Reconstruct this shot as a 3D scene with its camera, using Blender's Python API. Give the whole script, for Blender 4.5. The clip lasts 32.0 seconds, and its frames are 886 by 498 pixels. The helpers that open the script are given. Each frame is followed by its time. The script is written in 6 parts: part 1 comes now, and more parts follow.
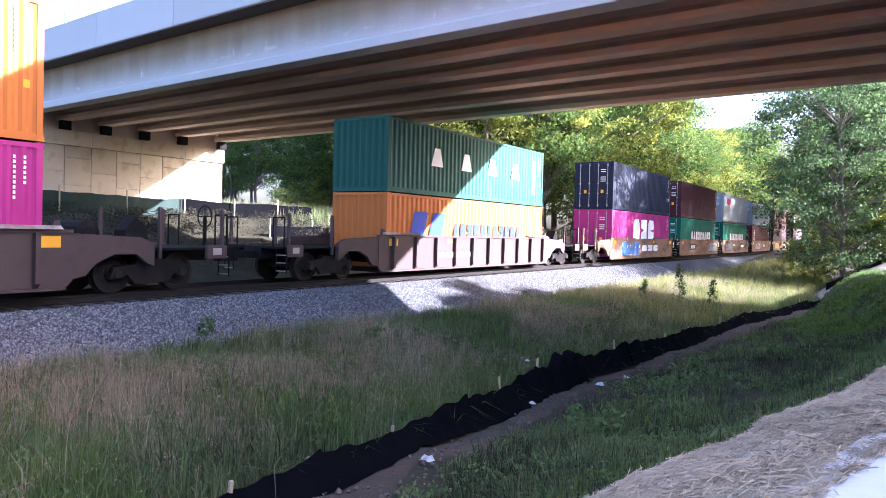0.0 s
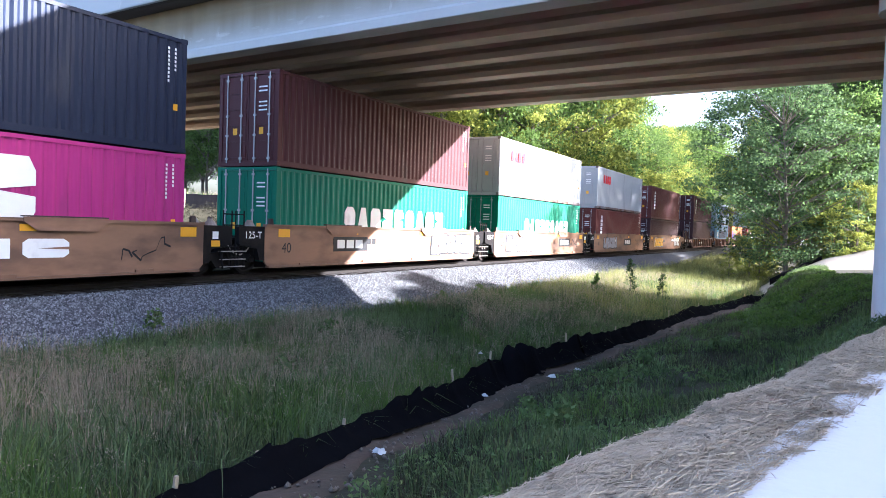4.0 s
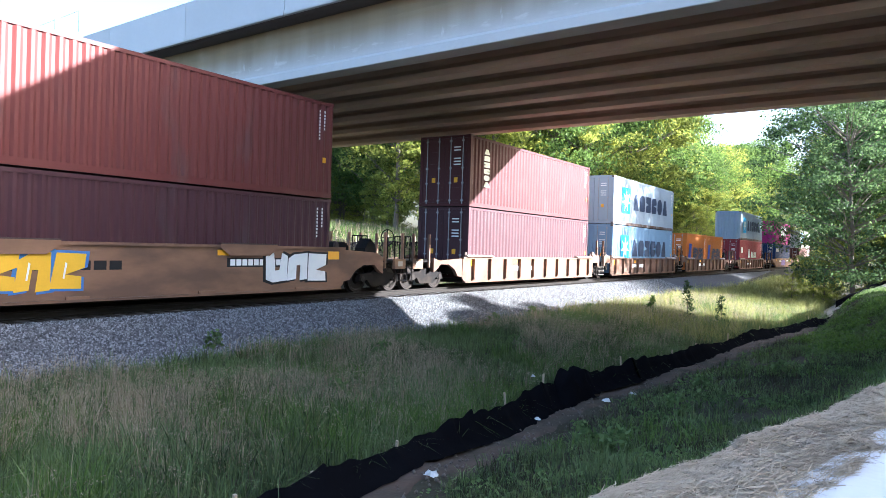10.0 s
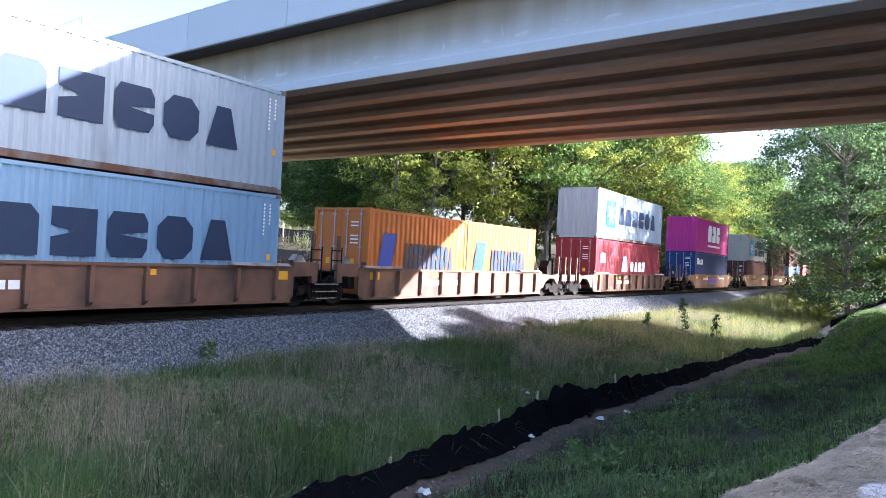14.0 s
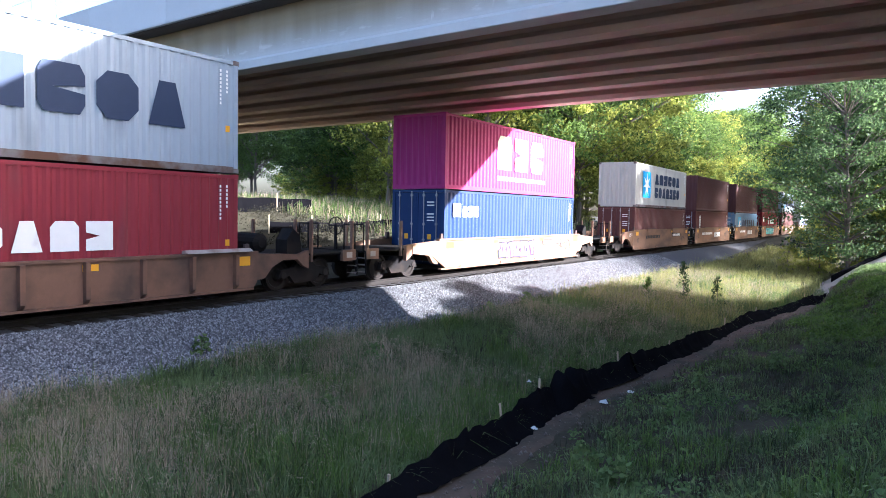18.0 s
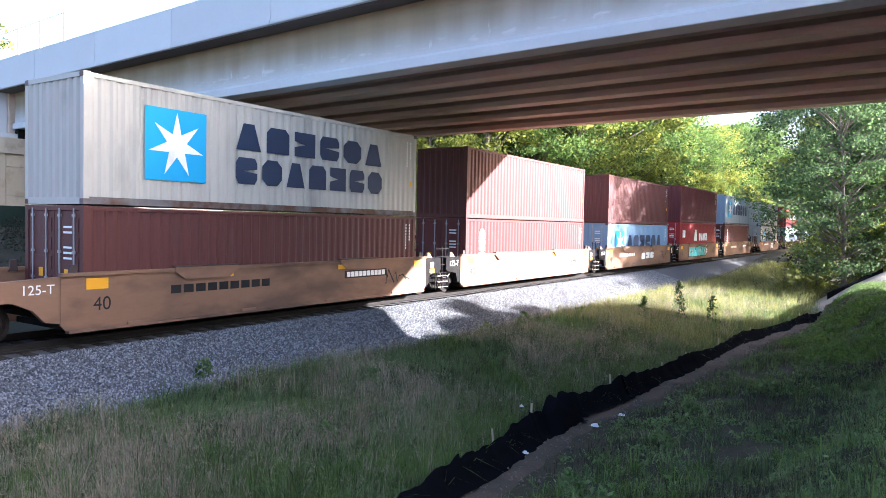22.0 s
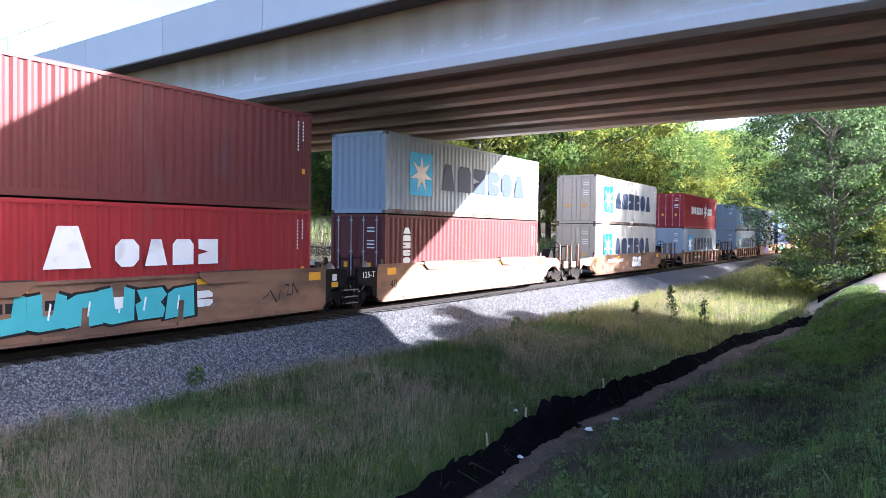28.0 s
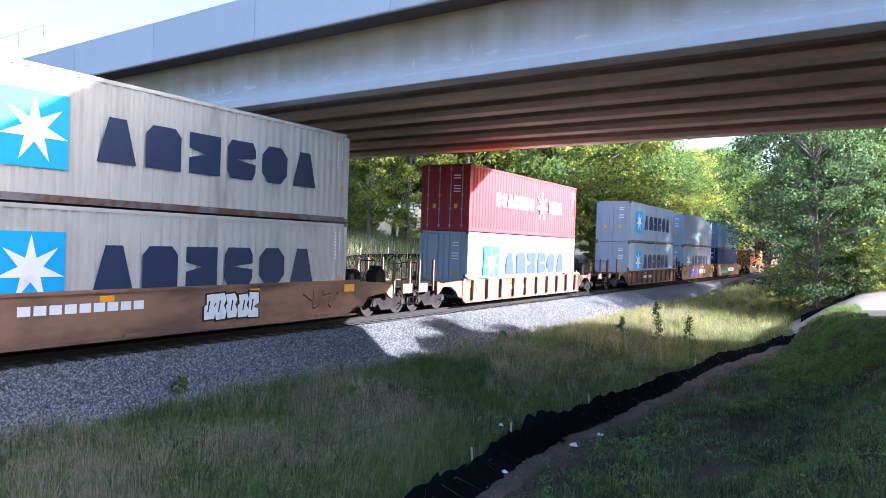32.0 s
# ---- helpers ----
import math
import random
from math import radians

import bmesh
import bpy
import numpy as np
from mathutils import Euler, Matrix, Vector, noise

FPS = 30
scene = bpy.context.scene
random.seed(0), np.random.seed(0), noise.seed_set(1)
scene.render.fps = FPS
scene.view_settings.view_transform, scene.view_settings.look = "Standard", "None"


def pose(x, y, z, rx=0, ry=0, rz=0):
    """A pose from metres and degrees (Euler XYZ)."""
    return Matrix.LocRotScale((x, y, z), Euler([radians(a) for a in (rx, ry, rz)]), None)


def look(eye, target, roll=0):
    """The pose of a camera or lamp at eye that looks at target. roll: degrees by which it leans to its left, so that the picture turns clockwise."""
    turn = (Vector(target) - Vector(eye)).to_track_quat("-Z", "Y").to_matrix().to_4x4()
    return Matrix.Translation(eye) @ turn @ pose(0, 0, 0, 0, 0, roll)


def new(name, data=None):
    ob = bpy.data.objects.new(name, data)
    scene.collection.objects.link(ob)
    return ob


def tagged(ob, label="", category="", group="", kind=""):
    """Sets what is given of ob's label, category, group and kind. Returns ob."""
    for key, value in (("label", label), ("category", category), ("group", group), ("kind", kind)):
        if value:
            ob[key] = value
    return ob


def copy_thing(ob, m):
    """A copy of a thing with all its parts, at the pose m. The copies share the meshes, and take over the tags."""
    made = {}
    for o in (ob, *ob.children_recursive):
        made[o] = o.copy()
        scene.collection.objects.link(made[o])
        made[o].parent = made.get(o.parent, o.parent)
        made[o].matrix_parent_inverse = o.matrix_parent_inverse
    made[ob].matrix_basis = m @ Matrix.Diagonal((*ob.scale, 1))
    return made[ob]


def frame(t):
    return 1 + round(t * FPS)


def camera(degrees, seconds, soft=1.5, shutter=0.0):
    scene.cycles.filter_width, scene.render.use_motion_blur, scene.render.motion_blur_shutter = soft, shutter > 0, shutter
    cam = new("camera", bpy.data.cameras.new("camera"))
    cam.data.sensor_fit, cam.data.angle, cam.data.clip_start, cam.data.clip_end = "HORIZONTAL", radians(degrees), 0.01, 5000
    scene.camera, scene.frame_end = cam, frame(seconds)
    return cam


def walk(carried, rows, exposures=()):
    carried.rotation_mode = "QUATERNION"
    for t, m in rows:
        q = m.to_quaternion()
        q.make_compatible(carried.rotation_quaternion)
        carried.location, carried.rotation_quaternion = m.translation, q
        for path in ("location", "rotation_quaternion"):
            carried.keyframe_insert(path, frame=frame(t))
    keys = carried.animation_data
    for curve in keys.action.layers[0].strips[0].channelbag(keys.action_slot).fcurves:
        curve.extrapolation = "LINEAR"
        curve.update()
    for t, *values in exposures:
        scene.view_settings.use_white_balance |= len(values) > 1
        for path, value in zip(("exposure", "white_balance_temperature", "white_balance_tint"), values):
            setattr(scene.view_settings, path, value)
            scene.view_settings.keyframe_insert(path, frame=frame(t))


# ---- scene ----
FOV, EXPOSURE = 64.09, 2.8
cam = camera(FOV, 32.0, soft=0.8)
# seconds, eye (x, y, z), yaw, pitch, roll; z = 0 near the rail head, the track runs along y
PATH = [
    (0.0, -1.764, -0.000, 1.667, 33.06, -1.37, -1.39),
    (0.5, -1.734, -0.008, 1.661, 32.36, -1.60, -1.40),
    (1.0, -1.734, 0.014, 1.663, 31.62, -1.99, -1.38),
    (1.5, -1.743, 0.032, 1.654, 31.05, -2.01, -1.61),
    (2.0, -1.749, 0.040, 1.642, 30.14, -2.14, -2.29),
    (2.5, -1.759, 0.046, 1.648, 29.20, -2.38, -1.92),
    (4.5, -1.763, 0.032, 1.650, 29.89, -1.28, -1.92),
    (5.0, -1.745, -0.004, 1.654, 31.76, -0.34, -1.37),
    (5.5, -1.741, 0.010, 1.675, 33.90, 0.75, -1.74),
    (6.0, -1.714, -0.027, 1.686, 34.43, 1.28, -1.66),
    (6.5, -1.704, -0.039, 1.690, 34.36, 1.13, -1.68),
    (7.0, -1.699, -0.048, 1.689, 34.02, 1.10, -1.37),
    (7.5, -1.685, -0.071, 1.684, 34.06, 0.57, -1.38),
    (8.0, -1.671, -0.057, 1.692, 34.09, 0.26, -1.58),
    (8.5, -1.685, -0.062, 1.693, 33.46, 0.16, -1.78),
    (9.0, -1.702, -0.021, 1.680, 33.45, 0.22, -2.00),
    (9.5, -1.715, -0.006, 1.682, 33.60, -0.28, -1.98),
    (10.0, -1.716, -0.020, 1.680, 33.70, -0.23, -1.73),
    (10.5, -1.721, -0.035, 1.682, 33.37, 0.36, -2.51),
    (11.0, -1.713, -0.031, 1.694, 34.03, 0.30, -2.08),
    (11.5, -1.688, -0.068, 1.693, 34.66, 0.55, -1.80),
    (12.0, -1.694, -0.097, 1.713, 35.40, 0.63, -3.00),
    (12.5, -1.695, -0.097, 1.723, 35.93, 0.64, -3.24),
    (13.0, -1.685, -0.086, 1.730, 35.56, 0.72, -1.97),
    (13.5, -1.692, -0.047, 1.741, 33.18, 0.67, -2.76),
    (15.5, -1.740, -0.088, 1.765, 34.90, 0.76, -3.28),
    (16.0, -1.724, -0.094, 1.778, 34.95, -0.05, -3.42),
    (16.5, -1.795, -0.100, 1.799, 35.19, 0.32, -6.98),
    (17.0, -1.800, -0.036, 1.895, 35.76, 0.37, -1.45),
    (17.5, -1.830, 0.129, 1.995, 36.64, -1.12, 0.63),
    (18.0, -1.954, 0.378, 2.358, 33.21, -2.86, -1.00),
    (18.5, -1.823, 0.326, 2.518, 34.23, -2.23, -0.08),
    (19.0, -1.847, 0.365, 2.595, 33.95, -2.95, -0.76),
    (19.5, -1.766, 0.295, 2.594, 32.64, -2.93, 0.23),
    (20.0, -1.733, 0.183, 2.618, 31.65, -4.03, -0.67),
    (20.5, -1.683, 0.148, 2.651, 31.55, -3.91, -0.74),
    (21.0, -1.655, 0.168, 2.684, 31.54, -3.05, 0.41),
    (21.5, -1.601, 0.125, 2.712, 32.04, -1.61, -0.01),
    (22.0, -1.615, 0.082, 2.725, 33.36, -1.99, -1.13),
    (22.5, -1.597, 0.032, 2.708, 34.10, -1.70, -0.54),
    (23.0, -1.610, 0.011, 2.697, 33.74, -1.52, -0.79),
    (23.5, -1.627, 0.017, 2.709, 34.25, -1.51, -0.56),
    (24.0, -1.627, 0.014, 2.705, 33.64, -1.14, -0.62),
    (24.5, -1.617, 0.012, 2.687, 33.91, -0.63, 0.26),
    (26.5, -1.618, 0.006, 2.699, 34.31, -1.18, -0.08),
    (27.0, -1.601, 0.015, 2.699, 34.09, -1.10, 0.55),
    (27.5, -1.600, 0.011, 2.683, 33.60, -1.14, -0.55),
    (28.0, -1.615, 0.040, 2.687, 32.71, -1.41, -0.80),
    (28.5, -1.615, 0.034, 2.657, 31.77, -1.72, -0.33),
    (29.0, -1.630, 0.051, 2.645, 31.40, -2.57, -0.12),
    (29.5, -1.654, 0.093, 2.673, 31.63, -2.72, 0.11),
    (30.0, -1.648, 0.077, 2.668, 31.64, -1.12, -0.93),
    (30.5, -1.641, 0.045, 2.673, 31.56, -1.21, -1.20),
    (31.0, -1.632, -0.003, 2.674, 31.05, -0.17, -1.20),
    (31.5, -1.617, 0.003, 2.672, 31.42, -0.43, -0.72),
    (32.0, -1.647, 0.038, 2.687, 31.65, -0.37, -1.89),
]
walk(cam, [(t, pose(x, y, z, 90 + pitch, roll, yaw)) for t, x, y, z, yaw, pitch, roll in PATH],
     exposures=[(t, EXPOSURE + e, k, g) for t, e, k, g in (
         (0, 0.45, 5300, 27), (1, 0.47, 5350, 35), (2, 0.48, 5350, 28), (2.5, 0.45, 5300, 22), (4.5, 0.35, 5450, 18), (5, 0.33, 5450, 18), (6, 0.15, 5450, 17), (7, 0, 5450, 15), (8, 0.05, 5450, 12), (9, 0.15, 5450, 12), (10, 0.4, 5450, 11), (11, 0.3, 5400, 17), (12, 0.35, 5400, 16), (13, 0.25, 5350, 17), (16, 0.3, 5400, 19), (17, 0.33, 5400, 19), (18, 0.2, 5450, 18), (19, 0.28, 5400, 24), (20, 0.49, 5000, 27), (21, 0.52, 5350, 21), (22, 0.46, 5550, 17), (23, 0.38, 5400, 16), (24, 0.42, 5550, 18), (27, 0.02, 5450, 15), (28, 0.28, 5450, 20), (29, 0.26, 5450, 26), (30, 0.42, 5350, 25), (31, 0.31, 5400, 25), (32, 0.19, 5300, 19))])

# ---- light ----
SUN_WAY = Vector((0.80, 0.468, 0.343)).normalized()   # towards the sun: ahead and to the right
world = bpy.data.worlds.new("sky")
scene.world = world
world.use_nodes = True
_n, _l = world.node_tree.nodes, world.node_tree.links
_sky = _n.new("ShaderNodeTexSky")
_sky.sky_type = "NISHITA"
_sky.sun_disc = False
_sky.sun_elevation = math.asin(SUN_WAY.z)
_sky.sun_rotation = math.atan2(SUN_WAY.x, SUN_WAY.y)
_sky.air_density, _sky.dust_density, _sky.ozone_density = 1.0, 4.0, 1.0
_l.new(_sky.outputs[0], _n["Background"].inputs[0])
_n["Background"].inputs[1].default_value = 0.085
sun_data = bpy.data.lights.new("sun", "SUN")
sun_data.energy, sun_data.angle, sun_data.color = 5.0, radians(0.53), (1.0, 0.93, 0.82)
sun = new("sun", sun_data)
sun.matrix_world = look(SUN_WAY * 50, (0, 0, 0))


# ---- materials ----
def material(name, base, rough=0.8, metal=0.0, var=0.15, scale=4.0, bump=0.1, bscale=60.0, dirt=None, dirt_amount=0.0,
             dirt_scale=1.5, stretch=(1, 1, 1), piece=0.0, spec=0.22, translucent=0.0):
    """Noise at two scales over a base colour, optional stains of a second colour, bump, and a change from piece to piece."""
    m = bpy.data.materials.new(name)
    m.use_nodes = True
    n, l = m.node_tree.nodes, m.node_tree.links
    bsdf = n["Principled BSDF"]
    geo = n.new("ShaderNodeTexCoord")
    mp = n.new("ShaderNodeMapping")
    mp.inputs["Scale"].default_value = stretch
    l.new(geo.outputs["Object"], mp.inputs[0])
    def noise_tex(s, d=4.0):
        t = n.new("ShaderNodeTexNoise")
        t.inputs["Scale"].default_value, t.inputs["Detail"].default_value = s, d
        l.new(mp.outputs[0], t.inputs["Vector"])
        return t.outputs["Fac"]
    def maths(op, a, b):
        t = n.new("ShaderNodeMath")
        t.operation = op
        for i, v in enumerate((a, b)):
            if isinstance(v, (int, float)):
                t.inputs[i].default_value = v
            else:
                l.new(v, t.inputs[i])
        return t.outputs[0]
    v = maths("ADD", maths("MULTIPLY", noise_tex(scale), 0.6), maths("MULTIPLY", noise_tex(scale * 9), 0.4))
    v = maths("ADD", maths("MULTIPLY", maths("SUBTRACT", v, 0.5), 2 * var), 1.0)
    if piece:
        info = n.new("ShaderNodeObjectInfo")
        v = maths("MULTIPLY", v, maths("ADD", maths("MULTIPLY", maths("SUBTRACT", info.outputs["Random"], 0.5), 2 * piece), 1.0))
    mul = n.new("ShaderNodeVectorMath")
    mul.operation = "SCALE"
    mul.inputs[0].default_value = base
    l.new(v, mul.inputs["Scale"])
    colour = mul.outputs[0]
    if dirt is not None:
        r = n.new("ShaderNodeMapRange")
        r.inputs[1].default_value, r.inputs[2].default_value = 0.62 - dirt_amount * 0.35, 0.72 - dirt_amount * 0.2
        l.new(noise_tex(dirt_scale, 8.0), r.inputs[0])
        mix = n.new("ShaderNodeMix")
        mix.data_type = "RGBA"
        l.new(maths("MULTIPLY", r.outputs[0], min(1.0, 0.35 + dirt_amount)), mix.inputs["Factor"])
        l.new(colour, mix.inputs["A"])
        mix.inputs["B"].default_value = (*dirt, 1)
        colour = mix.outputs["Result"]
    l.new(colour, bsdf.inputs["Base Color"])
    bsdf.inputs["Roughness"].default_value = rough
    bsdf.inputs["Metallic"].default_value = metal
    bsdf.inputs["Specular IOR Level"].default_value = spec
    if bump:
        b = n.new("ShaderNodeBump")
        b.inputs["Strength"].default_value, b.inputs["Distance"].default_value = bump, 0.02
        l.new(noise_tex(bscale, 3.0), b.inputs["Height"])
        l.new(b.outputs[0], bsdf.inputs["Normal"])
    if translucent:
        tr = n.new("ShaderNodeBsdfTranslucent")
        l.new(colour, tr.inputs[0])
        ms = n.new("ShaderNodeMixShader")
        ms.inputs[0].default_value = translucent
        l.new(bsdf.outputs[0], ms.inputs[1])
        l.new(tr.outputs[0], ms.inputs[2])
        l.new(ms.outputs[0], n["Material Output"].inputs[0])
    return m


def foliage(name, dark, light, translucent=0.45, scale=0.35, rough=0.6):
    """Leaves that change from leaf to leaf and, more slowly, over the crown."""
    m = bpy.data.materials.new(name)
    m.use_nodes = True
    n, l = m.node_tree.nodes, m.node_tree.links
    bsdf = n["Principled BSDF"]
    geo = n.new("ShaderNodeNewGeometry")
    tc = n.new("ShaderNodeTexCoord")
    tex = n.new("ShaderNodeTexNoise")
    tex.inputs["Scale"].default_value = scale
    l.new(tc.outputs["Object"], tex.inputs["Vector"])
    add = n.new("ShaderNodeMath")
    add.operation = "MULTIPLY_ADD"
    l.new(geo.outputs["Random Per Island"], add.inputs[0])
    add.inputs[1].default_value = 0.6
    sub = n.new("ShaderNodeMath")
    sub.operation = "MULTIPLY_ADD"
    l.new(tex.outputs["Fac"], sub.inputs[0])
    sub.inputs[1].default_value, sub.inputs[2].default_value = 1.2, -0.4
    l.new(sub.outputs[0], add.inputs[2])
    mix = n.new("ShaderNodeMix")
    mix.data_type = "RGBA"
    l.new(add.outputs[0], mix.inputs["Factor"])
    mix.inputs["A"].default_value, mix.inputs["B"].default_value = (*dark, 1), (*light, 1)
    l.new(mix.outputs["Result"], bsdf.inputs["Base Color"])
    bsdf.inputs["Roughness"].default_value = rough
    bsdf.inputs["Specular IOR Level"].default_value = 0.15
    tr = n.new("ShaderNodeBsdfTranslucent")
    l.new(mix.outputs["Result"], tr.inputs[0])
    ms = n.new("ShaderNodeMixShader")
    ms.inputs[0].default_value = translucent
    l.new(bsdf.outputs[0], ms.inputs[1])
    l.new(tr.outputs[0], ms.inputs[2])
    l.new(ms.outputs[0], n["Material Output"].inputs[0])
    return m


CONCRETE = material("weathered concrete", (0.40, 0.39, 0.37), 0.85, var=0.16, scale=0.8, bump=0.25, bscale=30,
                    dirt=(0.24, 0.225, 0.18), dirt_amount=0.35, dirt_scale=0.45, stretch=(0.35, 1, 1))
CONCRETE_PALE = material("pale parapet concrete", (0.56, 0.57, 0.58), 0.85, var=0.08, scale=0.8, bump=0.15, bscale=40, piece=0.04)
# the shade up between the girders is put into this near-black colour
SOFFIT = material("deck soffit with painted shade", (0.13, 0.115, 0.105), 0.9, var=0.2, scale=0.7, bump=0.2, bscale=30)
GIRDER = material("girder concrete", (0.57, 0.46, 0.375), 0.9, var=0.18, scale=0.7, bump=0.2, bscale=30,
                  dirt=(0.36, 0.27, 0.20), dirt_amount=0.3, dirt_scale=0.5, stretch=(0.25, 1, 1))
PANEL = material("cast wall panel", (0.50, 0.44, 0.34), 0.9, var=0.12, scale=1.2, bump=0.3, bscale=25, piece=0.12,
                 dirt=(0.33, 0.27, 0.19), dirt_amount=0.25)
PATH_SLAB = material("pale concrete slab", (0.55, 0.55, 0.56), 0.85, var=0.07, scale=2, bump=0.12, bscale=60)
SOIL = material("brown soil", (0.075, 0.052, 0.038), 0.95, var=0.5, scale=1.5, bump=0.6, bscale=14,
                dirt=(0.045, 0.04, 0.028), dirt_amount=0.5, dirt_scale=0.9)
FIELD = material("rough grass floor", (0.035, 0.032, 0.018), 0.95, var=0.5, scale=0.8, bump=0.6, bscale=12,
                 dirt=(0.06, 0.05, 0.03), dirt_amount=0.35, dirt_scale=0.4, spec=0.2)
SAND = material("sandy bank", (0.27, 0.23, 0.185), 0.95, var=0.2, scale=1.0, bump=0.4, bscale=12)
BALLAST = material("ballast bed", (0.075, 0.075, 0.078), 0.9, var=0.5, scale=9, bump=1.0, bscale=22)
STONE = bpy.data.materials.new("ballast stone")
STONE.use_nodes = True
_sn, _sl = STONE.node_tree.nodes, STONE.node_tree.links
_g = _sn.new("ShaderNodeNewGeometry")
_r = _sn.new("ShaderNodeValToRGB")
_r.color_ramp.elements[0].color, _r.color_ramp.elements[1].color = (0.018, 0.018, 0.020, 1), (0.31, 0.315, 0.325, 1)
_r.color_ramp.elements.new(0.55).color = (0.11, 0.112, 0.115, 1)
_sl.new(_g.outputs["Random Per Island"], _r.inputs[0])
_sl.new(_r.outputs[0], _sn["Principled BSDF"].inputs["Base Color"])
_sn["Principled BSDF"].inputs["Roughness"].default_value = 0.85
FASCIA = material("stained fascia concrete", (0.52, 0.525, 0.525), 0.85, var=0.12, scale=0.8, bump=0.25, bscale=30)
_fn, _fl = FASCIA.node_tree.nodes, FASCIA.node_tree.links
_fc = _fn.new("ShaderNodeTexCoord")
_fs = _fn.new("ShaderNodeSeparateXYZ")
_fl.new(_fc.outputs["Object"], _fs.inputs[0])


def _band(lo, hi, scale, cut, stretch, soft=0.14):
    """A patchy stain between two heights."""
    mp, tx = _fn.new("ShaderNodeMapping"), _fn.new("ShaderNodeTexNoise")
    mp.inputs["Scale"].default_value = stretch
    _fl.new(_fc.outputs["Object"], mp.inputs[0])
    _fl.new(mp.outputs[0], tx.inputs["Vector"])
    tx.inputs["Scale"].default_value, tx.inputs["Detail"].default_value = scale, 7.0
    a, b, c = (_fn.new("ShaderNodeMapRange") for _ in range(3))
    a.inputs[1].default_value, a.inputs[2].default_value = lo, lo + 2 * soft + 0.02
    b.inputs[1].default_value, b.inputs[2].default_value = hi, hi - 0.25
    c.inputs[1].default_value, c.inputs[2].default_value = cut, cut + soft
    _fl.new(_fs.outputs["Z"], a.inputs[0])
    _fl.new(_fs.outputs["Z"], b.inputs[0])
    _fl.new(tx.outputs["Fac"], c.inputs[0])
    p, q = _fn.new("ShaderNodeMath"), _fn.new("ShaderNodeMath")
    p.operation = q.operation = "MULTIPLY"
    _fl.new(a.outputs[0], p.inputs[0])
    _fl.new(b.outputs[0], p.inputs[1])
    _fl.new(p.outputs[0], q.inputs[0])
    _fl.new(c.outputs[0], q.inputs[1])
    return q.outputs[0]


_last = _fn["Principled BSDF"].inputs["Base Color"].links[0].from_socket
for _m, _col in ((_band(7.55, 9.6, 0.4, 0.05, (0.3, 1, 0.3), 0.45), (0.33, 0.265, 0.18, 1)), (_band(7.6, 9.4, 1.0, 0.38, (1.3, 1, 0.10), 0.4), (0.25, 0.205, 0.145, 1)),
                 (_band(8.2, 9.4, 0.9, 0.52, (0.9, 1, 0.6), 0.3), (0.22, 0.20, 0.13, 1)),
                 (_band(7.68, 7.98, 1.8, 0.56, (0.9, 1, 3.0)), (0.84, 0.84, 0.84, 1)), (_band(7.5, 8.2, 3.0, 0.66, (1.5, 1, 0.4)), (0.66, 0.66, 0.66, 1))):
    _x = _fn.new("ShaderNodeMix")
    _x.data_type = "RGBA"
    _fl.new(_m, _x.inputs["Factor"])
    _fl.new(_last, _x.inputs["A"])
    _x.inputs["B"].default_value = _col
    _last = _x.outputs["Result"]
_fl.new(_last, _fn["Principled BSDF"].inputs["Base Color"])
THATCH = material("matted straw", (0.24, 0.185, 0.135), 0.95, var=0.5, scale=30, bump=0.8, bscale=160, dirt=(0.22, 0.17, 0.12), dirt_amount=0.5, dirt_scale=25)
STRAW = foliage("straw", (0.20, 0.16, 0.115), (0.52, 0.44, 0.33), 0.1, 1.5, 0.75)
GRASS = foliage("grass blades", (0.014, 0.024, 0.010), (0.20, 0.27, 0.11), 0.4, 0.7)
GRASS_BRIGHT = foliage("fresh green blades", (0.03, 0.06, 0.014), (0.16, 0.25, 0.06), 0.45, 0.8)
# lit copy of GRASS for the verge, with the sunlight in its colour
GRASS_SUN = foliage("yellow-green grass with painted sun", (0.08, 0.10, 0.025), (0.40, 0.39, 0.14), 0.45, 0.8)
LEAF_CLOVER = foliage("bright clover leaves", (0.035, 0.07, 0.015), (0.16, 0.26, 0.05), 0.4, 0.9)
HEADS = foliage("purple-tan seed heads", (0.20, 0.165, 0.11), (0.48, 0.41, 0.30), 0.4, 0.5)
LEAF_WEED = foliage("weed leaves", (0.06, 0.10, 0.035), (0.19, 0.27, 0.10), 0.45, 0.9)
# deep shade and lit patches of the crown are put into these two colours
LEAF_BLUE = foliage("blue-green leaves with painted shade", (0.008, 0.020, 0.012), (0.15, 0.235, 0.085), 0.5, 0.4)
DRY = foliage("dry seed grass", (0.10, 0.08, 0.05), (0.50, 0.42, 0.29), 0.35, 0.6)
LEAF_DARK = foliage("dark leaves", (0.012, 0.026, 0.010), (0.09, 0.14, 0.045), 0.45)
SCRUB = foliage("dull scrub", (0.012, 0.013, 0.009), (0.085, 0.08, 0.05), 0.3)
LEAF_MID = foliage("green leaves", (0.02, 0.045, 0.012), (0.18, 0.27, 0.065), 0.55, 0.5)
# sunlight is put into this colour: yellower and brighter than LEAF_MID
LEAF_SUN = foliage("yellow-green leaves with painted sun", (0.04, 0.07, 0.012), (0.42, 0.44, 0.09), 0.6, 0.5)
BARK = material("bark", (0.13, 0.11, 0.09), 0.95, var=0.35, scale=3, bump=0.8, bscale=20, stretch=(1, 1, 0.2))
FABRIC = material("black silt fabric", (0.004, 0.004, 0.005), 1.0, var=0.4, scale=3, bump=0.6, bscale=8, spec=0.01)
